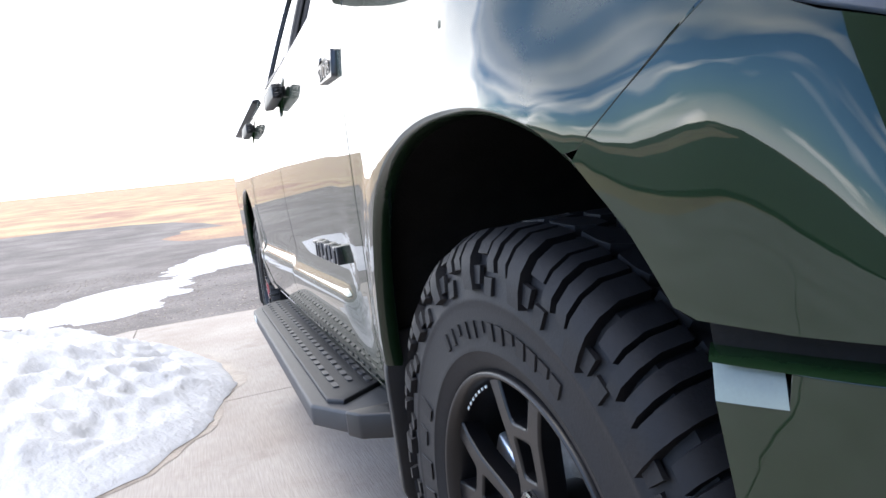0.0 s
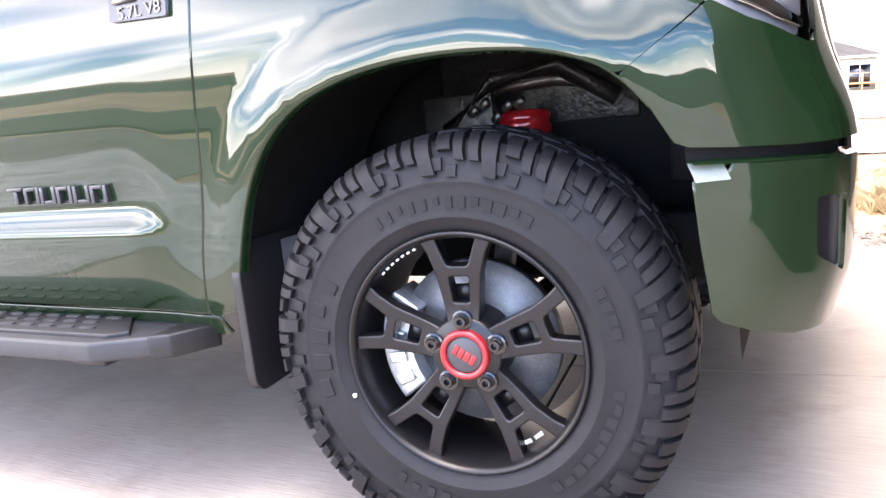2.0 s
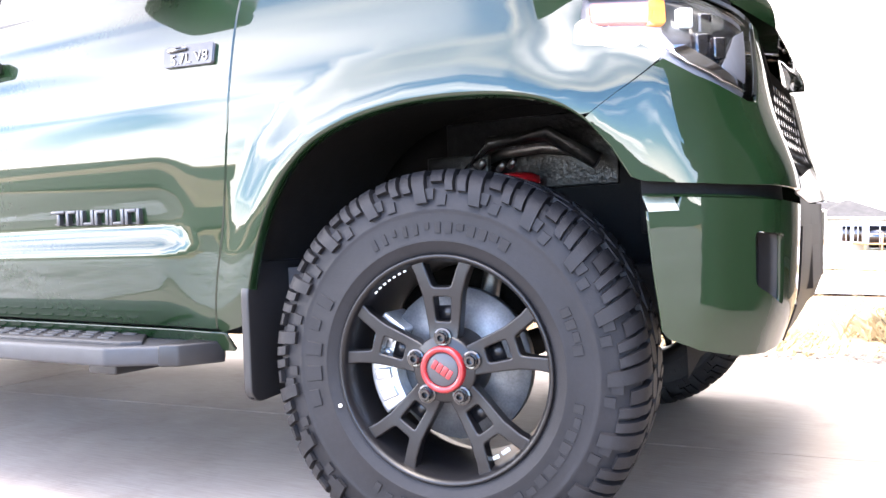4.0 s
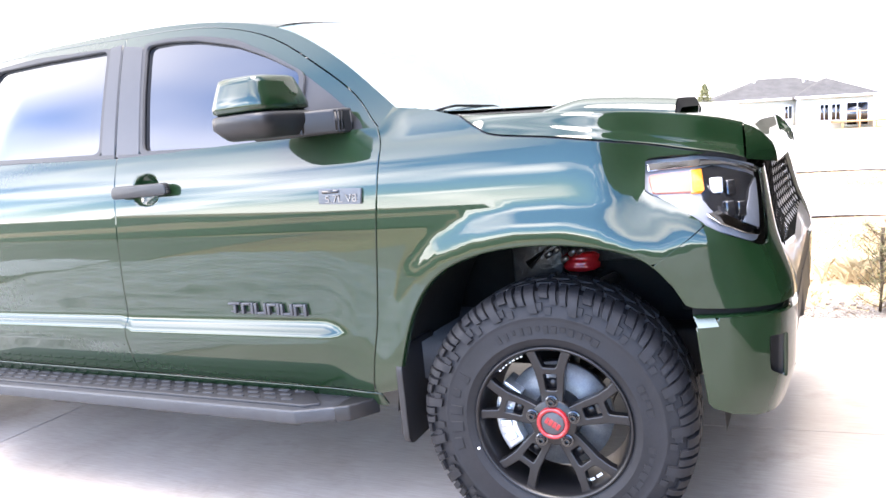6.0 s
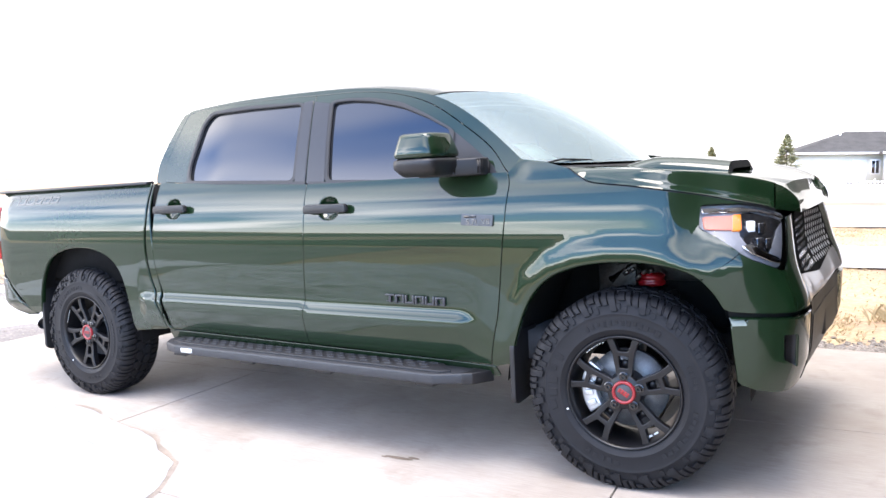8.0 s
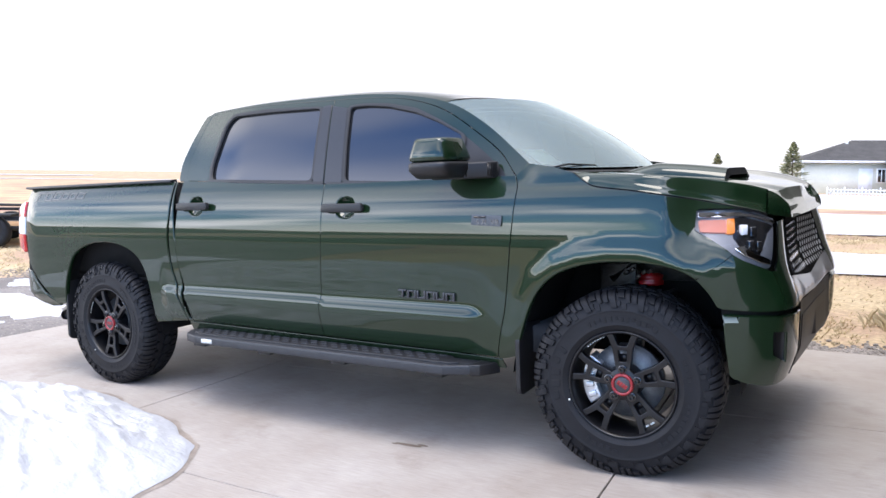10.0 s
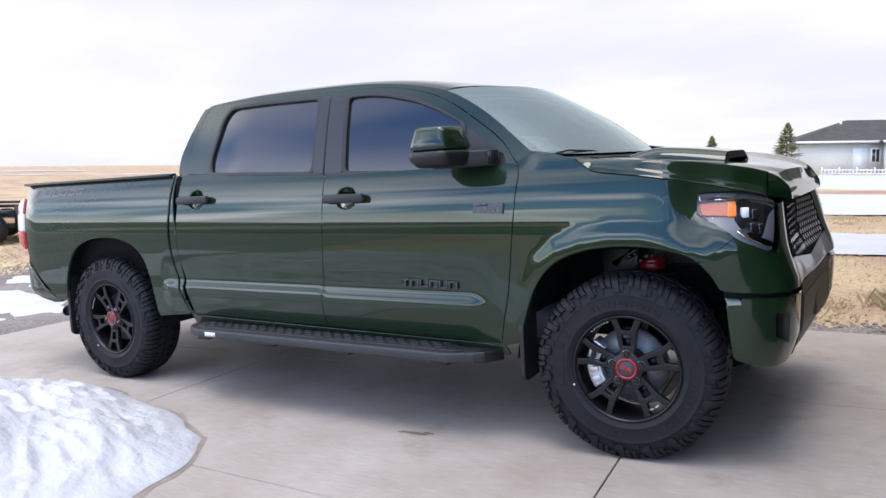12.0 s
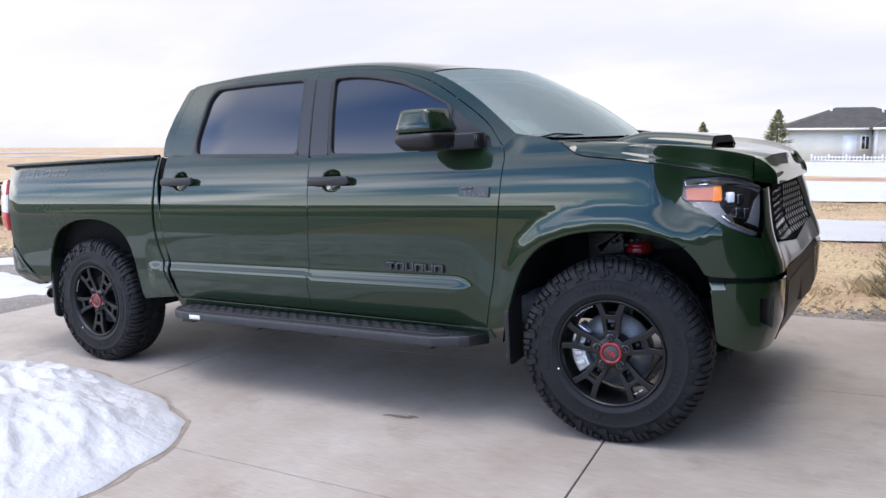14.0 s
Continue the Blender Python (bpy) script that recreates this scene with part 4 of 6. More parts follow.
for a, b, name, mat in (((HX, SIDE, -0.4), (HX + 0.24, -0.95, 3.7), "wall", HOME_DARK), ((HX, -0.946, 2.45), (HX + 0.24, 2.6, 3.7), "wall", HOME_DARK), ((HX, 2.604, -0.4), (HX + 0.24, 9.0, 3.7), "wall", HOME_DARK),
                        ((HX + 0.244, SIDE, -0.4), (HX + 8.0, SIDE + 0.2, 3.7), "wall", HOME_DARK), ((HX + 0.244, 8.8, -0.4), (HX + 8.0, 9.0, 3.7), "wall", HOME_DARK), ((HX + 7.8, SIDE + 0.204, -0.4), (HX + 8.0, 8.796, 3.7), "wall", HOME_DARK),
                        ((HX + 0.244, SIDE + 0.204, -0.3), (HX + 7.796, 8.796, -0.06), "garage_floor", HOME_DARK), ((HX + 0.244, SIDE + 0.204, 2.9), (HX + 7.796, 8.796, 3.1), "garage_ceiling", HOME_DARK),
                        ((HX - 0.05, SIDE - 0.06, -0.4), (HX + 0.30, SIDE + 0.24, 1.05), "stone_pier", HOME_DARK), ((HX - 0.02, -1.03, -0.1), (HX + 0.02, -0.93, 2.53), "door_jamb", SHINGLE), ((HX - 0.02, -0.926, 2.43), (HX + 0.02, 2.58, 2.53), "door_jamb", SHINGLE)):
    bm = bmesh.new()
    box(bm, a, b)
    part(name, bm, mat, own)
bm = bmesh.new()
x0, y0, x1, y1, z = HX - 0.35, SIDE - 0.4, HX + 8.4, 9.4, 3.704
lo = [bm.verts.new(p) for p in ((x0, y0, z), (x1, y0, z), (x1, y1, z), (x0, y1, z))]
a, b = bm.verts.new(((x0 + x1) / 2, y0 + 4, z + 1.5)), bm.verts.new(((x0 + x1) / 2, y1 - 4, z + 1.5))
for f in ((lo[0], lo[1], a), (lo[1], lo[2], b, a), (lo[2], lo[3], b), (lo[3], lo[0], a, b), lo[::-1]):
    bm.faces.new(f)
part("roof", bm, SHINGLE, own, flat=True)


# ---- the pickup truck ----
truck = thing("pickup_truck", "glossy army-green four-door pickup truck with black alloy wheels", "pickup truck", SLOPE)
body_work = True


def belt(x):
    return 1.262 + (-0.5 - x) * 0.044


def cab(u, z):
    return (u, -upper(u, z), z)


def shift(pts, dx=0.0, dz=0.0):
    return [(x + dx, z + dz) for x, z in pts]


GAP_A = bend([(-0.588, 0.485), (-0.560, 0.60), (-0.526, 0.737), (-0.492, 1.013), (-0.476, 1.173), (-0.467, 1.267), (-0.484, 1.318)], 4)
GAP_B = bend([(-1.668, 0.500), (-1.664, 0.62), (-1.656, 0.743), (-1.636, 0.957), (-1.628, 1.192), (-1.632, belt(-1.632))], 4)
GAP_C = bend([(-2.745, 0.510), (-2.752, 0.60), (-2.790, 0.736), (-2.822, 0.878), (-2.829, 1.016), (-2.808, 1.22), (-2.812, belt(-2.812))], 4)
GAP_D = bend([(-2.790, 0.510), (-2.815, 0.60), (-2.850, 0.690), (-2.893, 0.841), (-2.905, 1.016), (-2.888, 1.22), (-2.893, 1.365)], 4)
HOOD_CUT = bend([(-0.200, 1.325), (-0.144, 1.285), (-0.085, 1.257), (0.099, 1.233), (0.35, 1.190), (0.53, 1.157), (0.62, 1.138), (0.745, 1.106)], 5)
SEAM = [(0.348, 0.886), (0.392, 0.920), (0.476, 0.975)]
LAMP = rounded([(0.340, 1.146), (0.530, 1.147), (0.605, 1.131), (0.772, 1.088), (0.699, 0.908), (0.665, 0.908), (0.620, 0.923), (0.535, 0.954), (0.450, 1.005), (0.385, 1.047), (0.336, 1.072)], 0.018, 3)
g = 0.0035


def both(name, outline, step, mat, depth=0.012, holes=(), surf=right, parents=None, label=""):
    """A panel and its twin on the other side."""
    made = []
    for s in (1, -1):
        def f(u, v, s=s):
            x, y, z = surf(u, v)
            return (x, s * y, z)
        made.append(part(name, skin(outline, f, step, depth, s < 0, holes), mat, parents[0 if s > 0 else 1] if parents else truck, label))
    return made


top_fender = [p for p in HOOD_CUT if p[0] < 0.53]
both("front_fender", [(-0.573, 0.478)] + shift(GAP_A, g) + [(-0.43, 1.372), (-0.30, 1.352)] + shift(top_fender, 0, -g) + [(0.53, 1.154), (0.415, 1.156), (0.345, 1.155), (0.332, 1.145), (0.327, 1.070), (0.340, 1.060), (0.385, 1.040), (0.45, 0.997), (0.475, 0.978)]
     + shift(SEAM[::-1], -0.0004, 0.0004)[1:] + bend(list(ARCH_F[1:12])[::-1], 4)[1:], 0.026, PAINT)


def cup_loop(xm, z):
    cup = [(xm - 0.072 + 0.144 * k / 12, 0.062 * (1 - abs(k / 6 - 1) ** 3) ** 0.5) for k in range(13)]
    return [(a, z + b) for a, b in cup] + [(a, z - b) for a, b in cup[::-1][1:-1]]


doors_f = both("front_door", shift(GAP_A, -g)[::-1] + shift(GAP_B, g), 0.03, PAINT, holes=(cup_loop(-1.4645, 1.187),))
doors_r = both("rear_door", shift(GAP_B, -g)[::-1] + shift(GAP_C, g), 0.03, PAINT, holes=(cup_loop(-2.645, 1.208),))
both("cab_corner", shift(GAP_C, -g)[::-1] + shift(GAP_D, 0.012) + [(-2.792, 0.505), (-2.75, 0.500)], 0.03, PAINT)
both("rocker_panel", [(-0.575, 0.472), (-2.79, 0.495), (-2.79, 0.44), (-0.56, 0.43)], 0.06, PAINT)
BED_TAIL = [(-4.545, 1.372), (-4.562, 1.30), (-4.565, 0.98), (-4.548, 0.88), (-4.528, 0.812), (-4.42, 0.70), (-4.25, 0.555), (-4.215, 0.535), (-4.14, 0.535)]
bed_sides = both("bed_side", shift(GAP_D, -0.012) + BED_TAIL + bend(list(ARCH_R[1:-1]), 4) + [(-3.11, 0.475), (-2.81, 0.505)], 0.034, PAINT)

# wheel arch lips, rolled under the flares
for arch in (ARCH_F[1:13], ARCH_R[1:-1]):
    line = bend(list(arch), 5)
    for s in (1, -1):
        bm = bmesh.new()
        rows = []
        for x, z in line:
            px, py, pz = right(x, z)
            rows.append([bm.verts.new((px, s * (py + d), pz - e)) for d, e in ((0.001, 0.0), (0.004, 0.006), (0.030, 0.010), (0.034, 0.0))])
        for p, q in zip(rows, rows[1:]):
            for k in range(3):
                bm.faces.new((p[k], p[k + 1], q[k + 1], q[k]))
        bmesh.ops.recalc_face_normals(bm, faces=bm.faces)
        part("arch_lip", bm, PAINT, truck)

# glasshouse
FRAME = bend([(-0.484, 1.318), (-0.508, 1.343), (-0.583, 1.430), (-0.723, 1.530), (-0.945, 1.661), (-1.171, 1.733), (-1.400, 1.764), (-1.700, 1.776), (-2.212, 1.790), (-2.60, 1.785), (-2.700, 1.770), (-2.752, 1.735), (-2.838, 1.488), (-2.822, 1.370), (-2.812, belt(-2.812))], 4)
RAIL = bend([(-0.425, 1.368), (-0.632, 1.530), (-0.810, 1.640), (-0.957, 1.702), (-1.177, 1.752), (-1.408, 1.782), (-1.691, 1.797), (-2.220, 1.803), (-2.66, 1.788), (-2.745, 1.772), (-2.803, 1.735), (-2.900, 1.509), (-2.905, 1.40), (-2.893, 1.365)], 4)
WIN_F = rounded([(-1.508, 1.325), (-1.546, 1.535), (-1.572, 1.728), (-1.450, 1.728), (-1.311, 1.713), (-1.119, 1.669), (-0.967, 1.607), (-0.803, 1.525), (-0.800, 1.300), (-1.005, 1.303)], 0.03, 3)
SAIL = rounded([(-0.800, 1.300), (-0.803, 1.525), (-0.675, 1.436), (-0.553, 1.343), (-0.534, 1.285), (-0.565, 1.272)], 0.022, 3)
WIN_R = rounded([(-1.734, 1.334), (-1.778, 1.740), (-2.20, 1.752), (-2.500, 1.748), (-2.555, 1.690), (-2.596, 1.45), (-2.580, 1.363), (-2.30, 1.350)], 0.035, 3)
both("roof_rail", RAIL + [p for p in FRAME[::-1]], 0.035, PAINT, surf=cab)
f_pts = [p for p in FRAME if p[0] > -1.695]
r_pts = [p for p in FRAME if p[0] < -1.705]
both("door_frame", shift(f_pts, -0.003, -0.004) + [(-1.697, 1.772), (-1.640, belt(-1.64) + 0.003), (-0.496, belt(-0.49) + 0.006)], 0.035, PAINT, surf=cab, holes=(WIN_F, SAIL), parents=doors_f)
both("door_frame", [(-1.705, 1.772)] + shift(r_pts, 0.003, -0.004) + [(-2.808, belt(-2.81) + 0.003), (-1.648, belt(-1.648) + 0.003)], 0.035, PAINT, surf=cab, holes=(WIN_R,), parents=doors_r)


def deeper(d):
    def f(u, z):
        return (u, -upper(u, z) + d, z)
    return f


both("window_glass", WIN_F, 0.06, GLASS_DARK, 0.0, surf=deeper(0.010), parents=doors_f, label="dark tinted side window")
both("window_glass", WIN_R, 0.06, GLASS_DARK, 0.0, surf=deeper(0.010), parents=doors_r, label="dark tinted side window")
both("mirror_sail", SAIL, 0.05, BLACK_PLASTIC, 0.004, surf=deeper(0.001), parents=doors_f, label="black triangular mirror mount")
for name, win, own in (("window_seal", WIN_F, doors_f), ("window_seal", WIN_R, doors_r)):
    c = Vector((sum(p[0] for p in win) / len(win), sum(p[1] for p in win) / len(win)))
    ring = [tuple(c + (Vector(p) - c) * (1 + 0.014 / (Vector(p) - c).length)) for p in win]
    hole = [tuple(c + (Vector(p) - c) * (1 - 0.006 / (Vector(p) - c).length)) for p in win]
    both(name, ring, 0.035, SEAL, 0.016, holes=(hole,), surf=deeper(-0.010), parents=own, label="black rubber window seal")
both("pillar_trim", [(-1.522, 1.335), (-1.585, 1.722), (-1.693, 1.740), (-1.638, 1.318), (-1.522, 1.318)], 0.05, SATIN_BLACK, 0.016, surf=deeper(-0.012), parents=doors_f, label="satin black pillar trim")
both("pillar_trim", [(-1.652, 1.322), (-1.708, 1.748), (-1.768, 1.744), (-1.722, 1.330)], 0.05, SATIN_BLACK, 0.016, surf=deeper(-0.012), parents=doors_r, label="satin black pillar trim")
both("belt_seal", [(-0.52, 1.262), (-1.628, 1.312), (-1.628, 1.326), (-0.53, 1.276)], 0.08, SEAL, 0.014, surf=deeper(-0.013), parents=doors_f)
both("belt_seal", [(-1.648, 1.313), (-2.60, 1.353), (-2.60, 1.367), (-1.648, 1.328)], 0.08, SEAL, 0.014, surf=deeper(-0.013), parents=doors_r)


def rail_z(x):
    pts = [p for p in RAIL if -2.75 < p[0] < -0.80][::-1]
    return spline([p[0] for p in pts], [p[1] for p in pts], x)


def roof_at(u, v):
    x = -2.735 + u * 1.79 + 0.06 * (1 - (2 * v - 1) ** 2) * u
    s = 2 * v - 1
    z = rail_z(min(x, -0.945))
    w = upper(x, z)
    return (x, s * w, z + 0.018 * (1 - abs(s) ** 10) + 0.026 * (1 - s * s) * smooth(-2.9, -2.4, x))


part("roof", net(roof_at, 40, 32), PAINT, truck)


def screen_at(u, v):
    """The windscreen, u from foot to top."""
    s = 2 * v - 1
    a = Vector((-0.415 + 0.185 * (1 - s * s), s * 0.915, 1.350 - 0.012 * (1 - s * s)))
    b = Vector((-0.955 + 0.12 * (1 - s * s), s * (upper(-0.95, 1.70) - 0.01), 1.704 + 0.034 * (1 - s * s)))
    p = a.lerp(b, u)
    return p + Vector((0.5, 0, 0.85)) * 0.09 * u * (1 - u)


part("windscreen", net(screen_at, 14, 24, True), GLASS_CLEAR, truck, "clear windscreen reflecting the sky")


part("roof_header", net(lambda u, v: Vector(screen_at(1, v)).lerp(Vector(roof_at(1, v)), u) + Vector((0, 0, -0.004 * (1 - abs(2 * u - 1)))), 3, 24, True), SEAL, truck)


def rear_glass_at(u, v):
    s = 2 * v - 1
    z = 1.36 + (0.412 + 0.02 * (1 - s * s)) * u
    x = spline((1.36, 1.40, 1.51, 1.735, 1.772, 1.80), (-2.893, -2.900, -2.896, -2.800, -2.745, -2.72), z)
    return Vector((x, s * (upper(-2.9, z) - 0.004), z))


part("cab_back", net(rear_glass_at, 14, 16), PAINT, truck)
bm = net(lambda u, v: Vector(rear_glass_at(0.12 + 0.75 * u, 0.12 + 0.76 * v)) + Vector((-0.006, 0, 0)), 4, 8)
part("rear_window", bm, GLASS_DARK, truck)

# cabin
bm = bmesh.new()
box(bm, (-2.7, -0.86, 0.50), (-0.35, 0.86, 0.62))
box(bm, (-2.72, -0.86, 0.62), (-2.66, 0.86, 1.34))
part("cabin_floor", bm, INTERIOR, truck)
bm = net(lambda u, v: (-0.95 + 0.75 * u, -0.87 + 1.74 * v, 1.235 + 0.045 * math.sin(math.pi * u) - 0.03 * (1 - u)), 10, 12)
part("dashboard", bm, INTERIOR, truck)
for y in (-0.42, 0.42):
    for x in (-1.55, -2.45):
        bm = bmesh.new()
        box(bm, (x, y - 0.25, 0.62), (x + 0.5, y + 0.25, 0.85), 0.05)
        box(bm, (x - 0.14, y - 0.25, 0.80), (x + 0.02, y + 0.25, 1.36), 0.06)
        box(bm, (x - 0.13, y - 0.13, 1.37), (x - 0.03, y + 0.13, 1.52), 0.04)
        part("seat", bm, INTERIOR, truck)
bm = bmesh.new()
box(bm, (-0.065, -0.12, -0.001), (0.065, 0.12, 0.001), 0, pose(-0.478, -0.66, 1.402, 0, 34, 0))
part("dash_card", bm, CARD, truck, "pale green card behind the windscreen")

# bonnet, in final lengths
body_work = False
SHUT = [settle(Vector(right(u, z + 0.003))) for u, z in HOOD_CUT if u < 0.70]
RIDGE_X = (-0.215, 0.0, 0.15, 0.30, 0.42, 0.50, 0.566)


def hood_edge(t):
    k = t * (len(SHUT) - 1)
    i = min(int(k), len(SHUT) - 2)
    return SHUT[i].lerp(SHUT[i + 1], k - i)


def hood_ridge(t):
    """The crease along the raised shoulder of the bonnet."""
    a = hood_edge(t)
    x = min(a.x - 0.012 * t, 0.566)
    return Vector((x, a.y + 0.045 + 0.045 * smooth(0.5, 1.0, t), spline(RIDGE_X, (1.388, 1.371, 1.360, 1.345, 1.325, 1.305, 1.281), x)))


def hood_mid(t):
    return Vector((-0.215 + 0.83 * t, 0, spline((0, 0.3, 0.6, 0.85, 1), (1.380, 1.350, 1.328, 1.304, 1.282), t)))


def hood_at(t, v):
    """t from the windscreen to the nose, v from the right edge over the middle to the left."""
    m = 1 - abs(2 * v - 1)
    a, r, c = hood_edge(t), hood_ridge(t), hood_mid(t)
    if m < 0.3:
        q = m / 0.3
        p = a.lerp(r, q)
        k = smooth(0.25, 0.7, t)
        soft = 1 - (1 - q) ** 1.6
        ledge = 0.24 * smooth(0, 0.42, q) + 0.76 * smooth(0.36, 1.04, q)
        p.z = a.z + (r.z - a.z) * (soft + (ledge - soft) * k)
    else:
        q = (m - 0.3) / 0.7
        p = r.lerp(c, q)
        p.z = r.z + (c.z - r.z) * q - 0.012 * math.sin(math.pi * smooth(0, 0.6, q)) * smooth(0.1, 0.4, t) + 0.004 * math.exp(-(q / 0.05) ** 2) * smooth(0.2, 0.5, t)
    return Vector((p.x, p.y if v < 0.5 else -p.y, p.z))


part("hood", net(hood_at, 64, 120, True), PAINT, truck)

# the faceted front of the bonnet: two corner caps and the lip between them
for s in (1, -1):
    def cap_at(u, v, s=s):
        """u from the seam forward to the grille, v from the lamp up to the ridge."""
        low = (hood_edge(1.0) + Vector((0.004, 0, -0.004))).lerp(Vector((0.652, -0.500, 1.154)), u)
        top = (hood_ridge(1.0) + Vector((0.004, 0, -0.001))).lerp(Vector((0.640, -0.500, 1.214)), u) + Vector((0, 0, 0.010)) * math.sin(math.pi * u)
        p = low.lerp(top, v) + Vector((0.004, -0.010, 0)) * math.sin(math.pi * v)
        return (p.x, s * p.y, p.z)
    part("hood_cap", net(cap_at, 12, 14, s < 0), PAINT, truck)


def lip_at(u, v):
    w = 2 * v - 1
    top = Vector(hood_at(1.0, 0.15 + 0.70 * v))
    mid = Vector((0.640 + 0.006 * (1 - w * w), 0.500 * w, 1.214 + 0.004 * (1 - w * w)))
    low = Vector((0.652 + 0.006 * (1 - w * w), 0.500 * w, 1.154))
    p = top.lerp(mid, 2 * u) if u < 0.5 else mid.lerp(low, 2 * u - 1)
    return p + Vector((-0.5, 0, -0.7)) * 0.016 * smooth(0, 0.35, u) * smooth(1.0, 0.93, abs(w)) * smooth(1.0, 0.6, u)


part("hood_lip", net(lip_at, 12, 60, True), PAINT, truck)
bm = bmesh.new()
box(bm, (0.36, -0.60, 0.70), (0.555, 0.60, 1.12), 0.01)
part("radiator_support", bm, LINER, truck)

# rubber strip in the bonnet's shut line
for s in (1, -1):
    bm = bmesh.new()
    sweep(bm, [(p.x, s * (p.y + 0.012), p.z - 0.009) for p in SHUT], 0.008, 6)
    part("hood_seal", bm, SEAL, truck)

# bonnet scoop
def scoop_at(u, v):
    w = 2 * v - 1
    x = -0.205 + 0.515 * u
    top = 1.421 - 0.040 * u * u
    low = hood_mid((x + 0.215) / 0.83).z - 0.022
    return (x, w * (0.27 + 0.012 * u), low + (top - low) * smooth(-0.25, 0.35, u) * (1 - abs(w) ** 9))


scoop = part("hood_scoop", net(scoop_at, 18, 36), PAINT, truck, "raised bonnet scoop with a black mouth")
bm = net(lambda u, v: (0.312 + 0.012 * (1 - u), -0.276 + 0.552 * v, scoop_at(1, v)[2] - 0.002 - 0.034 * (1 - u) * (1 - abs(2 * v - 1) ** 8)), 2, 20, True)
part("scoop_mouth", bm, LINER, scoop, "black scoop mouth")
body_work = True
for y in (-0.40, 0.32):
    bm = bmesh.new()
    sweep(bm, [(-0.27, y, 1.335), (-0.29, y - 0.05, 1.352), (-0.335, y - 0.28, 1.362), (-0.37, y - 0.40, 1.348)], 0.0045, 6)
    part("wiper", bm, BLACK_PLASTIC, truck, "black windscreen wiper")
body_work = False
bm = net(lambda u, v: settle(Vector(screen_at(0, v))).lerp(hood_at(0, v), u) + Vector((0, 0, -0.012)), 2, 24, True)
part("cowl", bm, BLACK_PLASTIC, truck)
body_work = True

def inset(d):
    def f(u, z):
        x, y, zz = right(u, z)
        a, b = right(u + 0.01, z), right(u - 0.01, z)
        t = Vector((a[0] - b[0], a[1] - b[1], 0)).normalized()
        return (x - abs(t.y) * d, y + abs(t.x) * d, zz)
    return f


# nose
both("front_fascia", shift(SEAM, 0.0004, -0.0004) + [(0.535, 0.942), (0.62, 0.912), (0.668, 0.897), (0.705, 0.899), (0.783, 1.088), (0.995, 1.088), (0.945, 1.000), (0.922, 0.923), (0.928, 0.859), (0.946, 0.790), (0.946, 0.740), (0.70, 0.745), (0.605, 0.748), (0.495, 0.755), (0.428, 0.762)]
     + list(ARCH_F[13:10:-1]), 0.022, PAINT)
both("lamp_surround", [(0.322, 1.158), (0.54, 1.160), (0.61, 1.143), (0.79, 1.098), (0.706, 0.893), (0.66, 0.890), (0.60, 0.910), (0.44, 0.99), (0.322, 1.062)], 0.04, SEAL, 0.02, surf=inset(0.046))
bumpers = both("front_bumper", [(0.433, 0.709), (0.486, 0.708), (0.491, 0.731), (0.555, 0.727), (0.695, 0.720), (0.905, 0.710), (1.02, 0.704), (1.02, 0.50), (0.94, 0.458), (0.80, 0.445), (0.735, 0.443), (0.62, 0.447), (0.525, 0.464), (0.462, 0.488), (0.452, 0.50), (0.44, 0.62)], 0.022, PAINT,
               holes=(rounded([(0.660, 0.665), (0.772, 0.658), (0.772, 0.529), (0.660, 0.572)], 0.012, 3),))


both("bumper_cavity", [(0.435, 0.765), (0.90, 0.75), (0.90, 0.70), (0.435, 0.73)], 0.04, LINER, 0, surf=inset(0.030))
pockets = both("fog_lamp_pocket", rounded([(0.658, 0.667), (0.774, 0.660), (0.774, 0.527), (0.658, 0.570)], 0.012, 3), 0.03, BLACK_PLASTIC, -0.046, surf=inset(0.050), label="black fog lamp recess")
for s, pk in ((1, pockets[0]), (-1, pockets[1])):
    for k in range(3):
        x, y, z = inset(0.030)(0.682, 0.590 + 0.026 * k)
        bm = bmesh.new()
        box(bm, (-0.007, -0.007, -0.004), (0.007, 0.007, 0.004), 0.002, pose(x, s * y, z, 0, 20, 0))
        part("led", bm, LAMP_GLINT_WHITE, pk, "small white lamp")
    bm = bmesh.new()
    x, y, z = inset(0.040)(0.672, 0.615)
    box(bm, (x - 0.02, s * y - 0.02, z - 0.055), (x + 0.012, s * y + 0.02, z + 0.055), 0.006)
    part("fog_lamp", bm, GLOSS_BLACK, pk)
# the bumper's top edge, chamfered towards the body
for s in (1, -1):
    def ledge(u, v, s=s):
        uu = 0.432 + 0.50 * v
        x, y, z = inset(-0.001 + 0.034 * u)(uu, 0.735 - 0.026 * (uu - 0.432) / 0.5)
        return (x, s * y, z + 0.010 * u - 0.004 * u * u)
    part("bumper_ledge", net(ledge, 3, 36, s < 0), PAINT, truck)

    def slope(u, v, s=s):
        x, y, z = inset(-0.001 + 0.024 * u)(0.433 + 0.053 * v, 0.709 + 0.027 * u)
        return (x, s * y, z)
    # the bevel's sky reflection is painted as a paler green-grey
    part("bumper_step", net(slope, 3, 8, s < 0), BEVEL_SHEEN, truck, "bevel of the bumper corner, coloured pale for reflected sky")
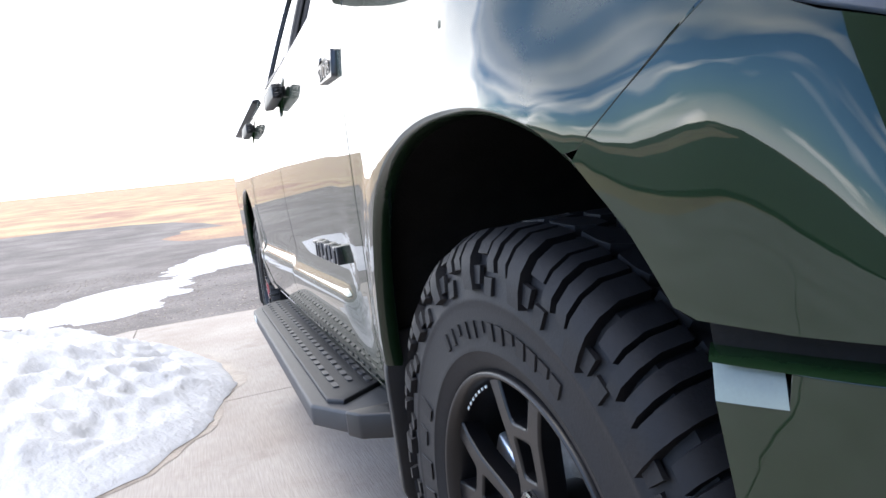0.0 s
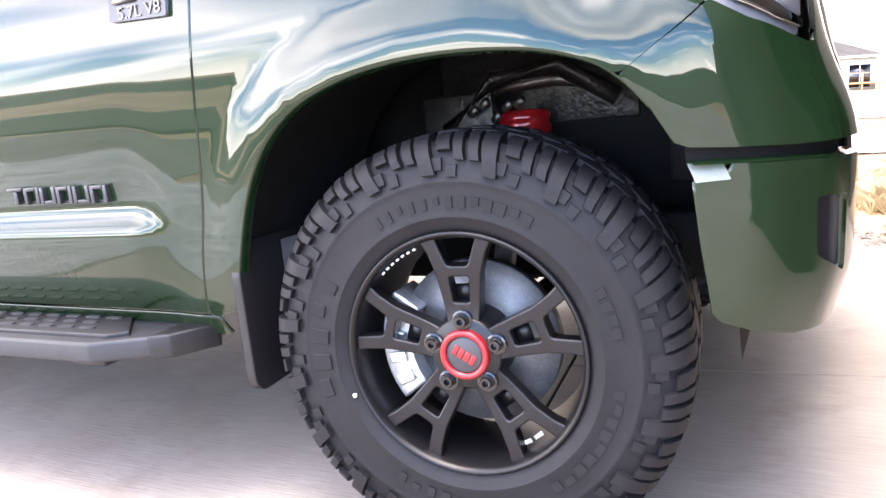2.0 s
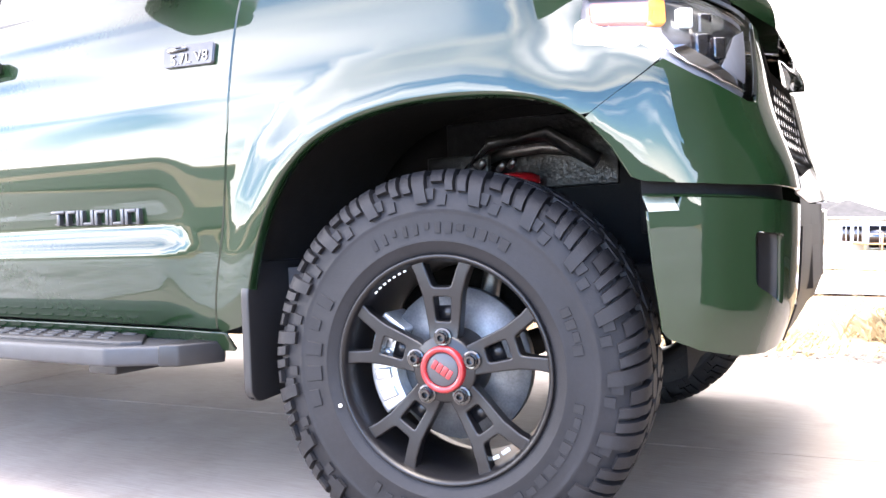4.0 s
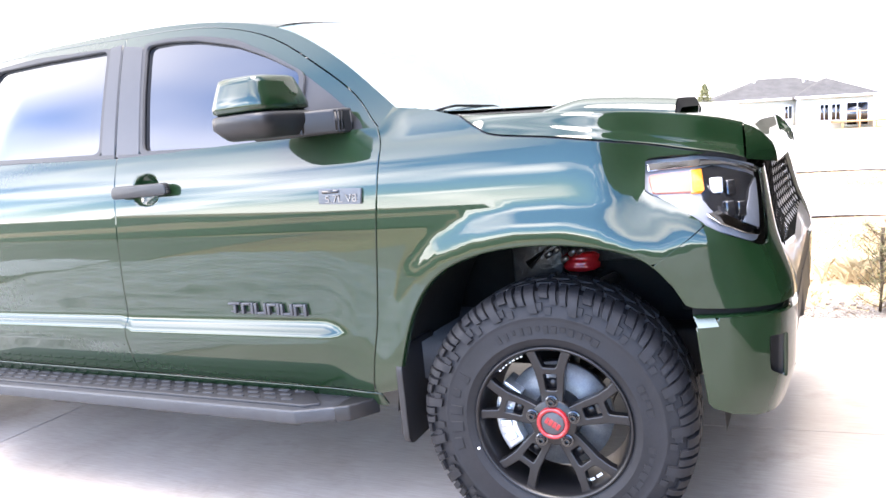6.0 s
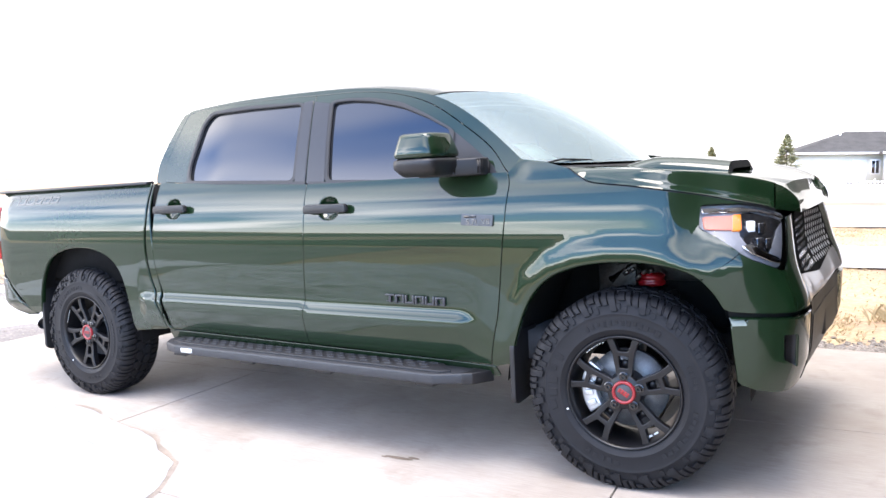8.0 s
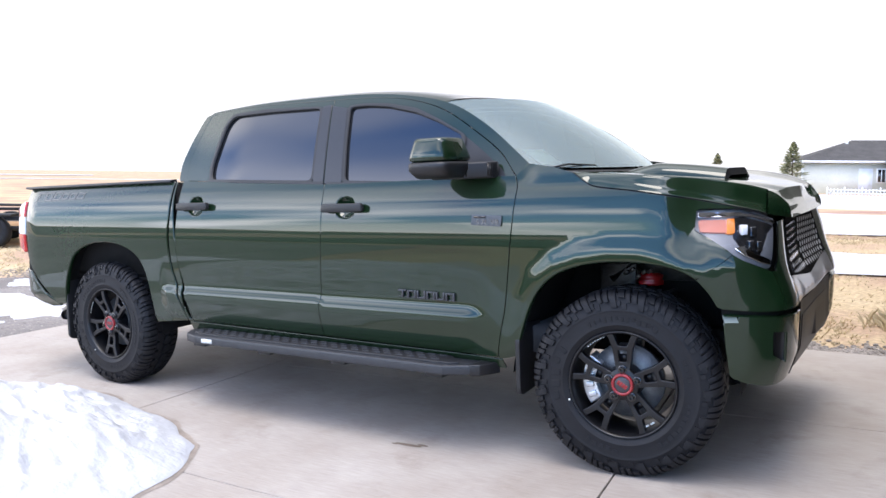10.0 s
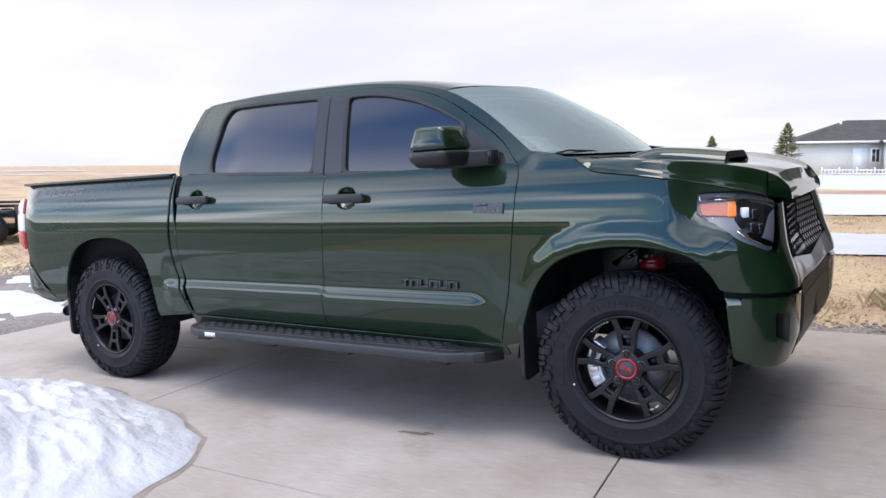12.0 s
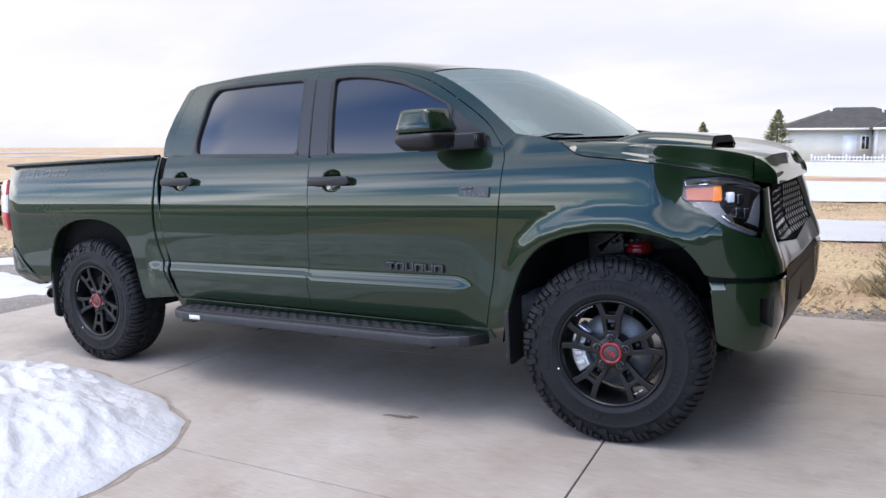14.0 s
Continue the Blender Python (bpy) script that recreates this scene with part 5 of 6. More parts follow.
# middle of the bumper
part("bumper_middle", net(lambda u, v: Vector(right(1.02 + 0.38 * min(1, 2 * v), 0.733 - 0.218 * u)) + Vector((0.002 * smooth(0, 0.2, u), 0, 0)) if v <= 0.5 else
     Vector((right(1.02 + 0.38 * (2 - 2 * v), 0.715)[0] + 0.002 * smooth(0, 0.2, u), -right(1.02 + 0.38 * (2 - 2 * v), 0.715)[1], 0.733 - 0.218 * u)), 8, 40, True), BLACK_PLASTIC, truck, "black bumper centre")
both("bumper_grille", [(1.06, 0.672), (1.40, 0.680), (1.40, 0.505), (1.06, 0.505)], 0.04, BLACK_PLASTIC, 0.01, surf=lambda u, z: Vector(right(u, z)) + Vector((0.006, 0, 0)), label="black lower intake of the bumper")
both("bumper_valance", [(0.93, 0.515), (1.40, 0.515), (1.40, 0.42), (0.93, 0.44)], 0.04, BLACK_PLASTIC, 0.01, surf=lambda u, z: Vector(right(u, z)) + Vector((0.004, 0, 0)))
both("grille_chin", [(0.932, 0.850), (0.950, 0.775), (0.950, 0.745), (1.40, 0.735), (1.40, 0.80)], 0.04, SILVER, 0.012, surf=lambda u, z: Vector(right(u, z)) + Vector((0.003 * smooth(0.86, 0.76, z), 0, 0)), label="grey strip under the grille")
for s in (1, -1):
    bm = bmesh.new()
    box(bm, (0.450, min(s * 0.80, s * 0.70), 0.468), (0.520, max(s * 0.80, s * 0.70), 0.500), 0.010)
    box(bm, (0.475, min(s * 0.79, s * 0.72), 0.456), (0.505, max(s * 0.79, s * 0.72), 0.471), 0.005)
    part("bumper_bracket", bm, BLACK_PLASTIC, truck)

# grille: a honeycomb with open cells, over a white sheet that imitates glints in them
EDGE = [(0.995, 1.088), (0.945, 1.000), (0.922, 0.923), (0.928, 0.859)]


def grille_left(z):
    pts = EDGE[::-1]
    return spline([p[1] for p in pts], [p[0] for p in pts], z)


cells = []
rw, rh = 0.046, 0.034
row = 0
z = 0.846
while z < 1.075:
    u = grille_left(z) + 0.034 + (rw / 2 if row % 2 else 0)
    while u < 1.385:
        cells.append([(u + 0.0190 * math.cos(math.pi * k / 3), z + 0.0140 * math.sin(math.pi * k / 3)) for k in range(6)])
        u += rw
    z += rh * 0.86
    row += 1
grilles = both("grille", [(1.000, 1.090), (0.948, 1.000), (0.926, 0.923), (0.933, 0.853), (1.40, 0.805), (1.40, 1.090)], 0.05, GRILLE_BLACK, 0.0024, holes=cells, surf=lambda u, z: Vector(right(u, z)) + Vector((0.003 + 0.006 * smooth(0.84, 1.0, u), 0, 0)), label="black honeycomb grille")
# added white sheet close behind the holes: light caught by the cells, as colour
both("grille_glint_sheet", [(1.010, 1.085), (0.960, 1.0), (0.940, 0.923), (0.945, 0.858), (1.40, 0.812), (1.40, 1.085)], 0.05, LAMP_GLINT_WHITE, 0, surf=lambda u, z: Vector(right(u, z)) + Vector((0.0006 + 0.006 * smooth(0.84, 1.0, u), 0, 0)))

# headlamps
lamps = both("headlamp", rounded(LAMP[:], 0.004, 1), 0.03, LAMP_SILVER, 0.006, surf=inset(0.028), label="headlamp with amber marker and black bezel")
both("lens", LAMP, 0.025, LENS, 0.012, surf=inset(-0.002), parents=lamps, label="clear lamp lens")
both("amber_marker", rounded([(0.352, 1.108), (0.488, 1.108), (0.482, 1.058), (0.358, 1.064)], 0.008, 2), 0.03, AMBER_PALE, 0.010, surf=inset(0.016), parents=lamps, label="pale amber side marker")
both("turn_signal", rounded([(0.478, 1.112), (0.512, 1.112), (0.504, 1.056), (0.468, 1.058)], 0.004, 2), 0.02, AMBER, 0.012, surf=inset(0.012), parents=lamps, label="amber turn signal")
both("reflector", [(0.348, 1.138), (0.525, 1.137), (0.60, 1.124), (0.76, 1.085), (0.758, 1.080), (0.60, 1.117), (0.525, 1.122), (0.350, 1.120)], 0.03, CHROME, 0.006, surf=inset(0.014), parents=lamps, label="bright upper trim of the lamp")
both("bezel", [(0.505, 1.112), (0.565, 1.116), (0.705, 1.082), (0.752, 1.070), (0.690, 0.930), (0.605, 0.955), (0.545, 0.988), (0.505, 1.035)], 0.03, LAMP_BLACK, 0.012, surf=inset(0.024), parents=lamps, label="black inner bezel")
both("reflector", [(0.626, 0.966), (0.690, 1.046), (0.742, 1.066), (0.694, 0.940)], 0.03, LAMP_GREY, 0.006, surf=inset(0.016), parents=lamps, label="grey inner panel of the lamp")
both("reflector", [(0.536, 1.005), (0.560, 0.990), (0.640, 0.950), (0.690, 0.932), (0.686, 0.922), (0.62, 0.938), (0.540, 0.972), (0.50, 1.000)], 0.02, CHROME, 0.008, surf=inset(0.012), parents=lamps, label="bright lower trim of the lamp")
for s, lp in ((1, lamps[0]), (-1, lamps[1])):
    for u, z in ((0.545, 1.066), (0.588, 1.056), (0.568, 1.005), (0.612, 1.000)):
        x, y, _ = inset(0.012)(u, z)
        bm = bmesh.new()
        box(bm, (-0.010, -0.014, -0.021), (0.010, 0.014, 0.021), 0.005, pose(x, s * y, z, 0, 0, -45 * s))
        part("projector", bm, LAMP_GLINT_WHITE if u < 0.55 else GLOSS_BLACK, lp, "lamp projector")

# badges and mouldings
def proud(d):
    def f(u, z):
        x, y, zz = right(u, z)
        return (x, y - d, zz)
    return f


plates = both("fender_badge", rounded([(-0.693, 1.098), (-0.690, 1.147), (-0.533, 1.140), (-0.536, 1.091)], 0.006, 2), 0.03, BADGE, 0.012, surf=proud(0.010), label="grey rectangular engine badge")


def lettering(name, text, size, m, mat, parent, depth=0.0015, width=1.0):
    cu = bpy.data.curves.new(name, "FONT")
    cu.body, cu.size, cu.extrude, cu.align_x, cu.align_y = text, size, depth, "CENTER", "CENTER"
    tmp = new("tmp_text", cu)
    me = bpy.data.meshes.new_from_object(tmp.evaluated_get(bpy.context.evaluated_depsgraph_get()))
    bpy.data.objects.remove(tmp)
    me.transform(m @ Matrix.Diagonal((width, 1, 1, 1)))
    for v in me.vertices:
        v.co = settle(v.co)
    me.materials.clear()
    me.materials.append(mat)
    ob = new(name, me)
    ob.parent = parent
    return ob


x, y, _ = proud(0.012)(-0.612, 1.118)
lettering("lettering", "5.7L V8", 0.034, pose(x + 0.005, y, 1.110, 90, 0, 0), METAL_DULL, plates[0], 0.0015, 1.15)
bm = bmesh.new()
box(bm, (-0.675, y - 0.001, 1.130), (-0.615, y + 0.001, 1.139))
part("badge_bar", bm, GLOSS_BLACK, plates[0])
# name plate on the door: seven plain block shapes of its size
plate = part("door_emblem", skin([(-1.135, 0.742), (-1.135, 0.745), (-0.80, 0.738), (-0.80, 0.735)], proud(0.004), 0.05, 0.004), BADGE, doors_f[0], "dark grey metal name emblem of plain block shapes")
wide = 0.052
for k in range(6):
    u = -1.132 + k * 0.056
    z0 = 0.739 - 0.0215 * k * 0.056
    bars = (((0, 0.030), (wide, 0.038)), ((0.020, 0), (0.031, 0.030))) if k == 0 else (((0, 0), (0.011, 0.038)), ((wide - 0.011, 0), (wide, 0.038)), ((0.011, 0.030 if k % 2 else 0), (wide - 0.011, 0.038 if k % 2 else 0.008)))
    bm = bmesh.new()
    for (a, b), (c, d) in bars:
        px, py, pz = proud(0.010)(u + (a + c) / 2, z0 + (b + d) / 2)
        box(bm, (u + a, py - 0.004, z0 + b), (u + c, py + 0.012, z0 + d), 0.002)
    part("block", bm, BADGE, plate)
stamp = []
for k in range(6):
    u = -4.435 + k * 0.108 if k < 3 else -4.12 + (k - 3) * 0.096
    h = 0.062 if k < 3 else 0.045
    z0 = 1.270 + (0.0 if k < 3 else 0.004)
    w = 0.095 if k < 3 else 0.082
    sl = 0.020
    bm = skin([(u, z0 + h), (u + w + sl, z0 + h), (u + w + sl, z0 + h - 0.012), (u + 0.030 + sl, z0 + h - 0.012), (u + 0.022, z0), (u + 0.006, z0), (u + 0.012 + sl, z0 + h - 0.012), (u, z0 + h - 0.012)]
              if k == 0 else [(u, z0), (u + sl, z0 + h), (u + w + sl, z0 + h), (u + w, z0)], proud(0.0015), 0.04, 0.0,
              holes=() if k == 0 else ([(u + 0.022, z0 + 0.012), (u + 0.014 + sl, z0 + h - 0.012), (u + w - 0.016 + sl, z0 + h - 0.012), (u + w - 0.020, z0 + 0.012)],))
    part("stamped_mark", bm, PAINT_DARK, bed_sides[0], "stamped plain mark in the bed side")

# door handles
def handle(x0, x1, z, parent, s):
    bm = bmesh.new()
    xm = (x0 + x1) / 2
    y = right(xm, z)[1]
    prism(bm, rounded([(x0, z - 0.023), (x0 + 0.006, z + 0.023), (x1 - 0.006, z + 0.023), (x1, z - 0.020)], 0.018, 4), s * (y - 0.012), s * (y - 0.042), 1, 0.006)
    h = part("door_handle", bm, BLACK_PLASTIC, parent, "black pull handle")
    for x in (x0 + 0.03, x1 - 0.03):
        bm = bmesh.new()
        box(bm, (x - 0.012, min(s * y, s * (y - 0.02)), z - 0.014), (x + 0.012, max(s * y, s * (y - 0.02)), z + 0.014), 0.003)
        part("handle_foot", bm, BLACK_PLASTIC, h)
    loop = cup_loop(xm, z)
    f = (lambda u, v: (right(u, v)[0], s * (right(u, v)[1] + 0.001 + 0.034 * smooth(1.0, 0.0, ((u - xm) / 0.072) ** 2 + ((v - z) / 0.062) ** 2)), v))
    part("handle_cup", skin(loop, f, 0.01, 0.0, s < 0), PAINT, h, "rounded cup behind the handle")


for s, k in ((1, 0), (-1, 1)):
    handle(-1.604, -1.325, 1.187, doors_f[k], s)
    handle(-2.785, -2.505, 1.208, doors_r[k], s)

# door mirrors
for s, k in ((1, 0), (-1, 1)):
    def shell(z0, z1, grow, s=s):
        bm = bmesh.new()
        rings = []
        n = 24
        hs = [0.0, 0.06, 0.2, 0.5, 0.8, 0.94, 1.0]
        for h in hs:
            z = z0 + (z1 - z0) * h
            top = smooth(1.40, 1.50, z)
            low = smooth(1.36, 1.315, z)
            cx, cy = -0.790 + 0.006 * top, -1.130 - 0.014 * top + 0.02 * low
            ax, ay = 0.118 - 0.024 * top - 0.02 * low + grow, 0.142 - 0.034 * top - 0.03 * low + grow
            edge = 1 - (0.13 if h in (0.0, 1.0) else 0.025 if h in (0.06, 0.94) else 0)
            ring = []
            for i in range(n):
                a = 2 * math.pi * i / n
                c, d = math.cos(a), math.sin(a)
                e = 0.42
                px = abs(c) ** e * (1 if c > 0 else -1)
                py = abs(d) ** e * (1 if d > 0 else -1)
                r = edge
                ring.append(bm.verts.new((cx + ax * px * r * (0.84 if px < 0 else 1.0), s * (cy + ay * py * r) , z)))
            rings.append(ring)
        for p, q in zip(rings, rings[1:]):
            for i in range(n):
                bm.faces.new((p[i], p[(i + 1) % n], q[(i + 1) % n], q[i]))
        bm.faces.new(rings[0][::-1])
        bm.faces.new(rings[-1])
        bmesh.ops.recalc_face_normals(bm, faces=bm.faces)
        return bm
    mirror = part("door_mirror", shell(1.318, 1.3955, 0.002), BLACK_PLASTIC, truck, "door mirror with green cap and black lower shell")
    part("mirror_cap", shell(1.396, 1.500, 0.0), PAINT, mirror, "green painted mirror cap")
    bm = bmesh.new()
    prism(bm, rounded([(-0.86, s * 1.10), (-0.69, s * 1.08), (-0.590, s * 0.995), (-0.575, s * 0.93), (-0.72, s * 0.93), (-0.86, s * 1.00)], 0.02, 3), 1.312, 1.388, 2, 0.010)
    part("mirror_arm", bm, BLACK_PLASTIC, mirror)
    bm = bmesh.new()
    box(bm, (-0.880, min(s * 1.06, s * 1.19), 1.345), (-0.872, max(s * 1.06, s * 1.19), 1.390), 0.003)
    part("mirror_glass", bm, CHROME, mirror)

# bed
for s in (1, -1):
    bm = bmesh.new()
    prism(bm, [(s * 0.958, 1.362), (s * 0.950, 1.376), (s * 0.90, 1.378), (s * 0.895, 1.35)], -4.58, -2.915, 0, 0.004)
    part("bed_rail", bm, BLACK_PLASTIC, truck, "black cap along the bed side")
bm = bmesh.new()
box(bm, (-4.62, -0.89, 0.72), (-2.92, 0.89, 0.76))
box(bm, (-2.94, -0.91, 0.60), (-2.915, 0.91, 1.35))
for s in (1, -1):
    box(bm, (-4.60, min(s * 0.89, s * 0.86), 0.74), (-2.93, max(s * 0.89, s * 0.86), 1.36))
part("bed_liner", bm, LINER, truck, "black bed liner")
bm = bmesh.new()
box(bm, (-4.665, -0.80, 0.78), (-4.60, 0.80, 1.372), 0.02)
part("tailgate", bm, PAINT, truck)
for s in (1, -1):
    for z0, z1, mat, name in ((1.158, 1.270, TAIL_RED, "tail_lamp"), (1.030, 1.155, TAIL_WHITE, "reversing_lamp"), (0.895, 1.027, TAIL_RED, "brake_lamp")):
        o = [(-4.570, z0 + 0.001), (-4.570, z1), (-4.66, z1 + (0.004 if z0 < 1.15 else -0.02)), (-4.705, z1 - 0.004 - (0.05 if z0 > 1.15 else 0)), (-4.698, z0 + (0.004 if z0 > 0.9 else 0.05)), (-4.66, z0 + (0.0 if z0 > 0.9 else 0.03))]
        f = (lambda u, v, s=s: (right(u, v)[0], s * (right(u, v)[1] - 0.012), v))
        part(name, skin(o, f, 0.02, 0.02, s < 0), mat, truck, "moulded lamp at the tail")
both("rear_bumper", [(-4.255, 0.508), (-4.30, 0.535), (-4.465, 0.665), (-4.575, 0.752), (-4.64, 0.762), (-4.72, 0.758), (-4.72, 0.65), (-4.65, 0.575), (-4.50, 0.525), (-4.36, 0.500)], 0.03, PAINT, 0.02,
     surf=lambda u, z: (u, -(0.992 - 0.10 * max(0, (-4.45 - u) / 0.29) ** 2 - 0.05 * smooth(0.60, 0.50, z)), z))
bm = bmesh.new()
box(bm, (-4.80, -0.80, 0.56), (-4.70, 0.80, 0.775), 0.02)
part("bumper_bar", bm, PAINT, truck)
bm = bmesh.new()
box(bm, (-4.62, -0.955, 0.58), (-4.18, -0.90, 0.83), 0.01)
part("bumper_filler", bm, LINER, truck)
bm = revolve([(0.0, 0.012), (0.030, 0.010), (0.034, 0.0), (0.036, 0.02), (0.034, 0.16), (0.0, 0.16)], 20, pose(-4.33, -0.87, 0.42, 0, 0, 55))
part("exhaust_tip", bm, RIM_BLACK, truck, "round dark exhaust tip")

# running boards
for s in (1, -1):
    plan = [(-0.60, 0.945), (-0.66, 1.035), (-0.82, 1.118), (-2.58, 1.118), (-2.70, 1.075), (-2.76, 1.0), (-2.76, 0.925), (-0.62, 0.91)]
    bm = bmesh.new()
    prism(bm, [(x, s * y) for x, y in plan], 0.405, 0.452, 2, 0.008)
    board = part("running_board", bm, STEP_BLACK, truck, "black metal running board with a studded tread")
    bm = bmesh.new()
    prism(bm, [(x, s * y) for x, y in ((-0.80, 1.082), (-2.56, 1.082), (-2.66, 1.045), (-2.70, 0.99), (-2.70, 0.945), (-0.86, 0.945), (-0.76, 1.05))], 0.448, 0.462, 2, 0.004)
    tread = part("tread_plate", bm, STEP_DARK, board, "tread plate")
    bm = bmesh.new()
    prism(bm, [(x, s * y) for x, y in ((-0.86, 0.915), (-0.88, 0.94), (-2.70, 0.94), (-2.70, 0.915))], 0.449, 0.468, 2, 0.003)
    part("kick_strip", bm, STEP_BLACK, board)
    for x in range(25):
        for r in range(3):
            bm = bmesh.new()
            cx, cy = -0.90 - 0.071 * x - (0.035 if r % 2 else 0), s * (0.965 + 0.040 * r)
            prism(bm, rounded([(cx - 0.023, cy - 0.007), (cx + 0.023, cy - 0.007), (cx + 0.023, cy + 0.007), (cx - 0.023, cy + 0.007)], 0.006, 2), 0.461, 0.4655, 2)
            part("stud", bm, STEP_STUD, board, flat=True)
    bm = bmesh.new()
    prism(bm, [(x, s * y) for x, y in ((-0.595, 0.94), (-0.655, 1.04), (-0.70, 1.062), (-0.70, 0.92))], 0.402, 0.455, 2, 0.006)
    part("end_cap", bm, BLACK_PLASTIC, board)
    for x in (-0.84, -1.45, -2.0, -2.55):
        bm = bmesh.new()
        prism(bm, [(x, s * 0.75), (x - 0.02, s * 1.05), (x - 0.12, s * 1.05), (x - 0.14, s * 0.75)], 0.372, 0.41, 2, 0.006)
        part("board_bracket", bm, BLACK_PLASTIC, board)
    bm = bmesh.new()
    box(bm, (-2.52, min(s * 1.1165, s * 1.1195), 0.416), (-2.43, max(s * 1.1165, s * 1.1195), 0.440))
    part("maker_plate", bm, PAPER, board, "small white maker's plate")

# wheelhouses, underbody
for arch, dx in ((ARCH_F, 0.0), (ARCH_R, 0.0)):
    line = bend(list(arch), 4)
    for s in (1, -1):
        bm = bmesh.new()
        rows = []
        for x, z in line:
            py = max(right(x, max(z, 0.5))[1], right(min(x + 0.05, 0.50), max(z, 0.5))[1])
            c = Vector((sum(p[0] for p in arch) / len(arch), 0.6))
            o = Vector((x, z)) + (Vector((x, z)) - c).normalized() * 0.022
            rows.append([bm.verts.new((o.x, s * (py + 0.030), o.y)), bm.verts.new((o.x, s * (py + 0.15), o.y + 0.02)), bm.verts.new((o.x, s * -0.52, o.y + 0.02))])
        for p, q in zip(rows, rows[1:]):
            for k in range(2):
                bm.faces.new((p[k], p[k + 1], q[k + 1], q[k]))
        part("wheelhouse_liner", bm, LINER, truck, "black wheelhouse liner")
for name, lo, hi in (("chassis_rail", (-4.6, -0.50, 0.46), (0.50, -0.38, 0.60)), ("chassis_rail", (-4.6, 0.38, 0.46), (0.50, 0.50, 0.60)), ("floor_pan", (-2.9, -0.88, 0.46), (-0.60, 0.88, 0.50)), ("engine_block", (-0.62, -0.36, 0.46), (0.45, 0.36, 1.10)),
                     ("bed_floor", (-4.6, -0.50, 0.60), (-2.95, 0.50, 0.72)), ("cross_member", (-3.06, -0.90, 0.48), (-2.9, 0.90, 0.70))):
    bm = bmesh.new()
    box(bm, lo, hi, 0.01)
    part(name, bm, LINER, truck)
bm = bmesh.new()
sweep(bm, [(-3.7, -0.72, 0.415), (-3.7, 0.72, 0.415)], 0.05, 12)
part("axle", bm, LINER, truck)
bm = bmesh.new()
sweep(bm, [(0, -0.72, 0.40), (0, 0.72, 0.40)], 0.035, 10)
part("axle", bm, LINER, truck)
for s in (1, -1):
    bm = revolve([(0.0, -0.03), (0.058, -0.03), (0.066, -0.022), (0.066, -0.008), (0.058, 0.0), (0.064, 0.006), (0.064, 0.020), (0.05, 0.03), (0.0, 0.03)], 28, pose(-0.016, s * 0.44, 0.80, 90, 0, 0))
    shock = part("shock_absorber", bm, RED_GLOSS, truck, "red suspension strut top")
    bm = bmesh.new()
    sweep(bm, [(-0.016, s * 0.44, 0.77), (0.0, s * 0.56, 0.48)], 0.045, 12)
    part("strut_body", bm, LINER, shock)
    bm = bmesh.new()
    sweep(bm, [(0.05 * math.cos(k * 0.6), s * (0.44 + 0.0045 * k) + 0.05 * math.sin(k * 0.6), 0.77 - 0.0066 * k) for k in range(44)], 0.008, 6)
    part("coil_spring", bm, LINER, shock)
    bm = bmesh.new()
    sweep(bm, [(0.10, s * 0.45, 0.74), (0.02, s * 0.62, 0.72), (-0.08, s * 0.45, 0.74)], 0.022, 8)
    sweep(bm, [(0.02, s * 0.62, 0.72), (0.0, s * 0.70, 0.50)], 0.025, 8)
    part("upper_arm", bm, METAL_DULL, truck, "dull metal suspension arm")
    bm = bmesh.new()
    sweep(bm, [(-0.18, s * 0.515, 0.80), (-0.05, s * 0.52, 0.905), (0.10, s * 0.52, 0.915), (0.22, s * 0.515, 0.84)], 0.020, 8)
    box(bm, (-0.24, min(s * 0.50, s * 0.52), 0.74), (-0.06, max(s * 0.50, s * 0.52), 0.88), 0.006)
    part("strut_tower", bm, LINER_SHINY, truck, "bare metal strut tower")
    bm = bmesh.new()
    box(bm, (-0.24, min(s * 0.385, s * 0.40), 0.79), (0.24, max(s * 0.385, s * 0.40), 0.98), 0.006)
    part("inner_panel", bm, LINER_SHINY, truck, "oily black metal panel behind the strut")
    bm = bmesh.new()
    sweep(bm, [(-0.14, s * 0.43, 0.86), (-0.05, s * 0.44, 0.885), (0.06, s * 0.44, 0.89), (0.16, s * 0.43, 0.875)], 0.014, 8)
    sweep(bm, [(-0.10, s * 0.45, 0.80), (-0.075, s * 0.46, 0.845)], 0.022, 10)
    part("brake_line", bm, METAL_DULL, truck)
    for k in range(5):
        bm = bmesh.new()
        x, z = -0.11 + 0.028 * k, 0.83 + 0.018 * math.sin(k * 2.2)
        sweep(bm, [(x, s * 0.535, z), (x + 0.02, s * 0.545, z + 0.014)], 0.009, 6)
        part("bolt", bm, METAL_DULL, shock)
    # mud flaps
    bm = bmesh.new()
    prism(bm, rounded([(s * 0.985, 0.64), (s * 1.012, 0.58), (s * 1.010, 0.345), (s * 0.985, 0.322), (s * 0.77, 0.335), (s * 0.77, 0.64)], 0.02, 3), -0.478, -0.455, 0, 0.004)
    bm.transform(Matrix.Translation((0, 0, 0)))
    part("mud_flap", bm, BLACK_PLASTIC, truck, "black front mud flap")
    bm = bmesh.new()
    prism(bm, rounded([(s * 0.985, 0.70), (s * 0.99, 0.30), (s * 0.96, 0.275), (s * 0.76, 0.275), (s * 0.76, 0.70)], 0.02, 3), -4.125, -4.102, 0, 0.004)
    part("mud_flap", bm, BLACK_PLASTIC, truck, "black rear mud flap")

# wheels
body_work = False


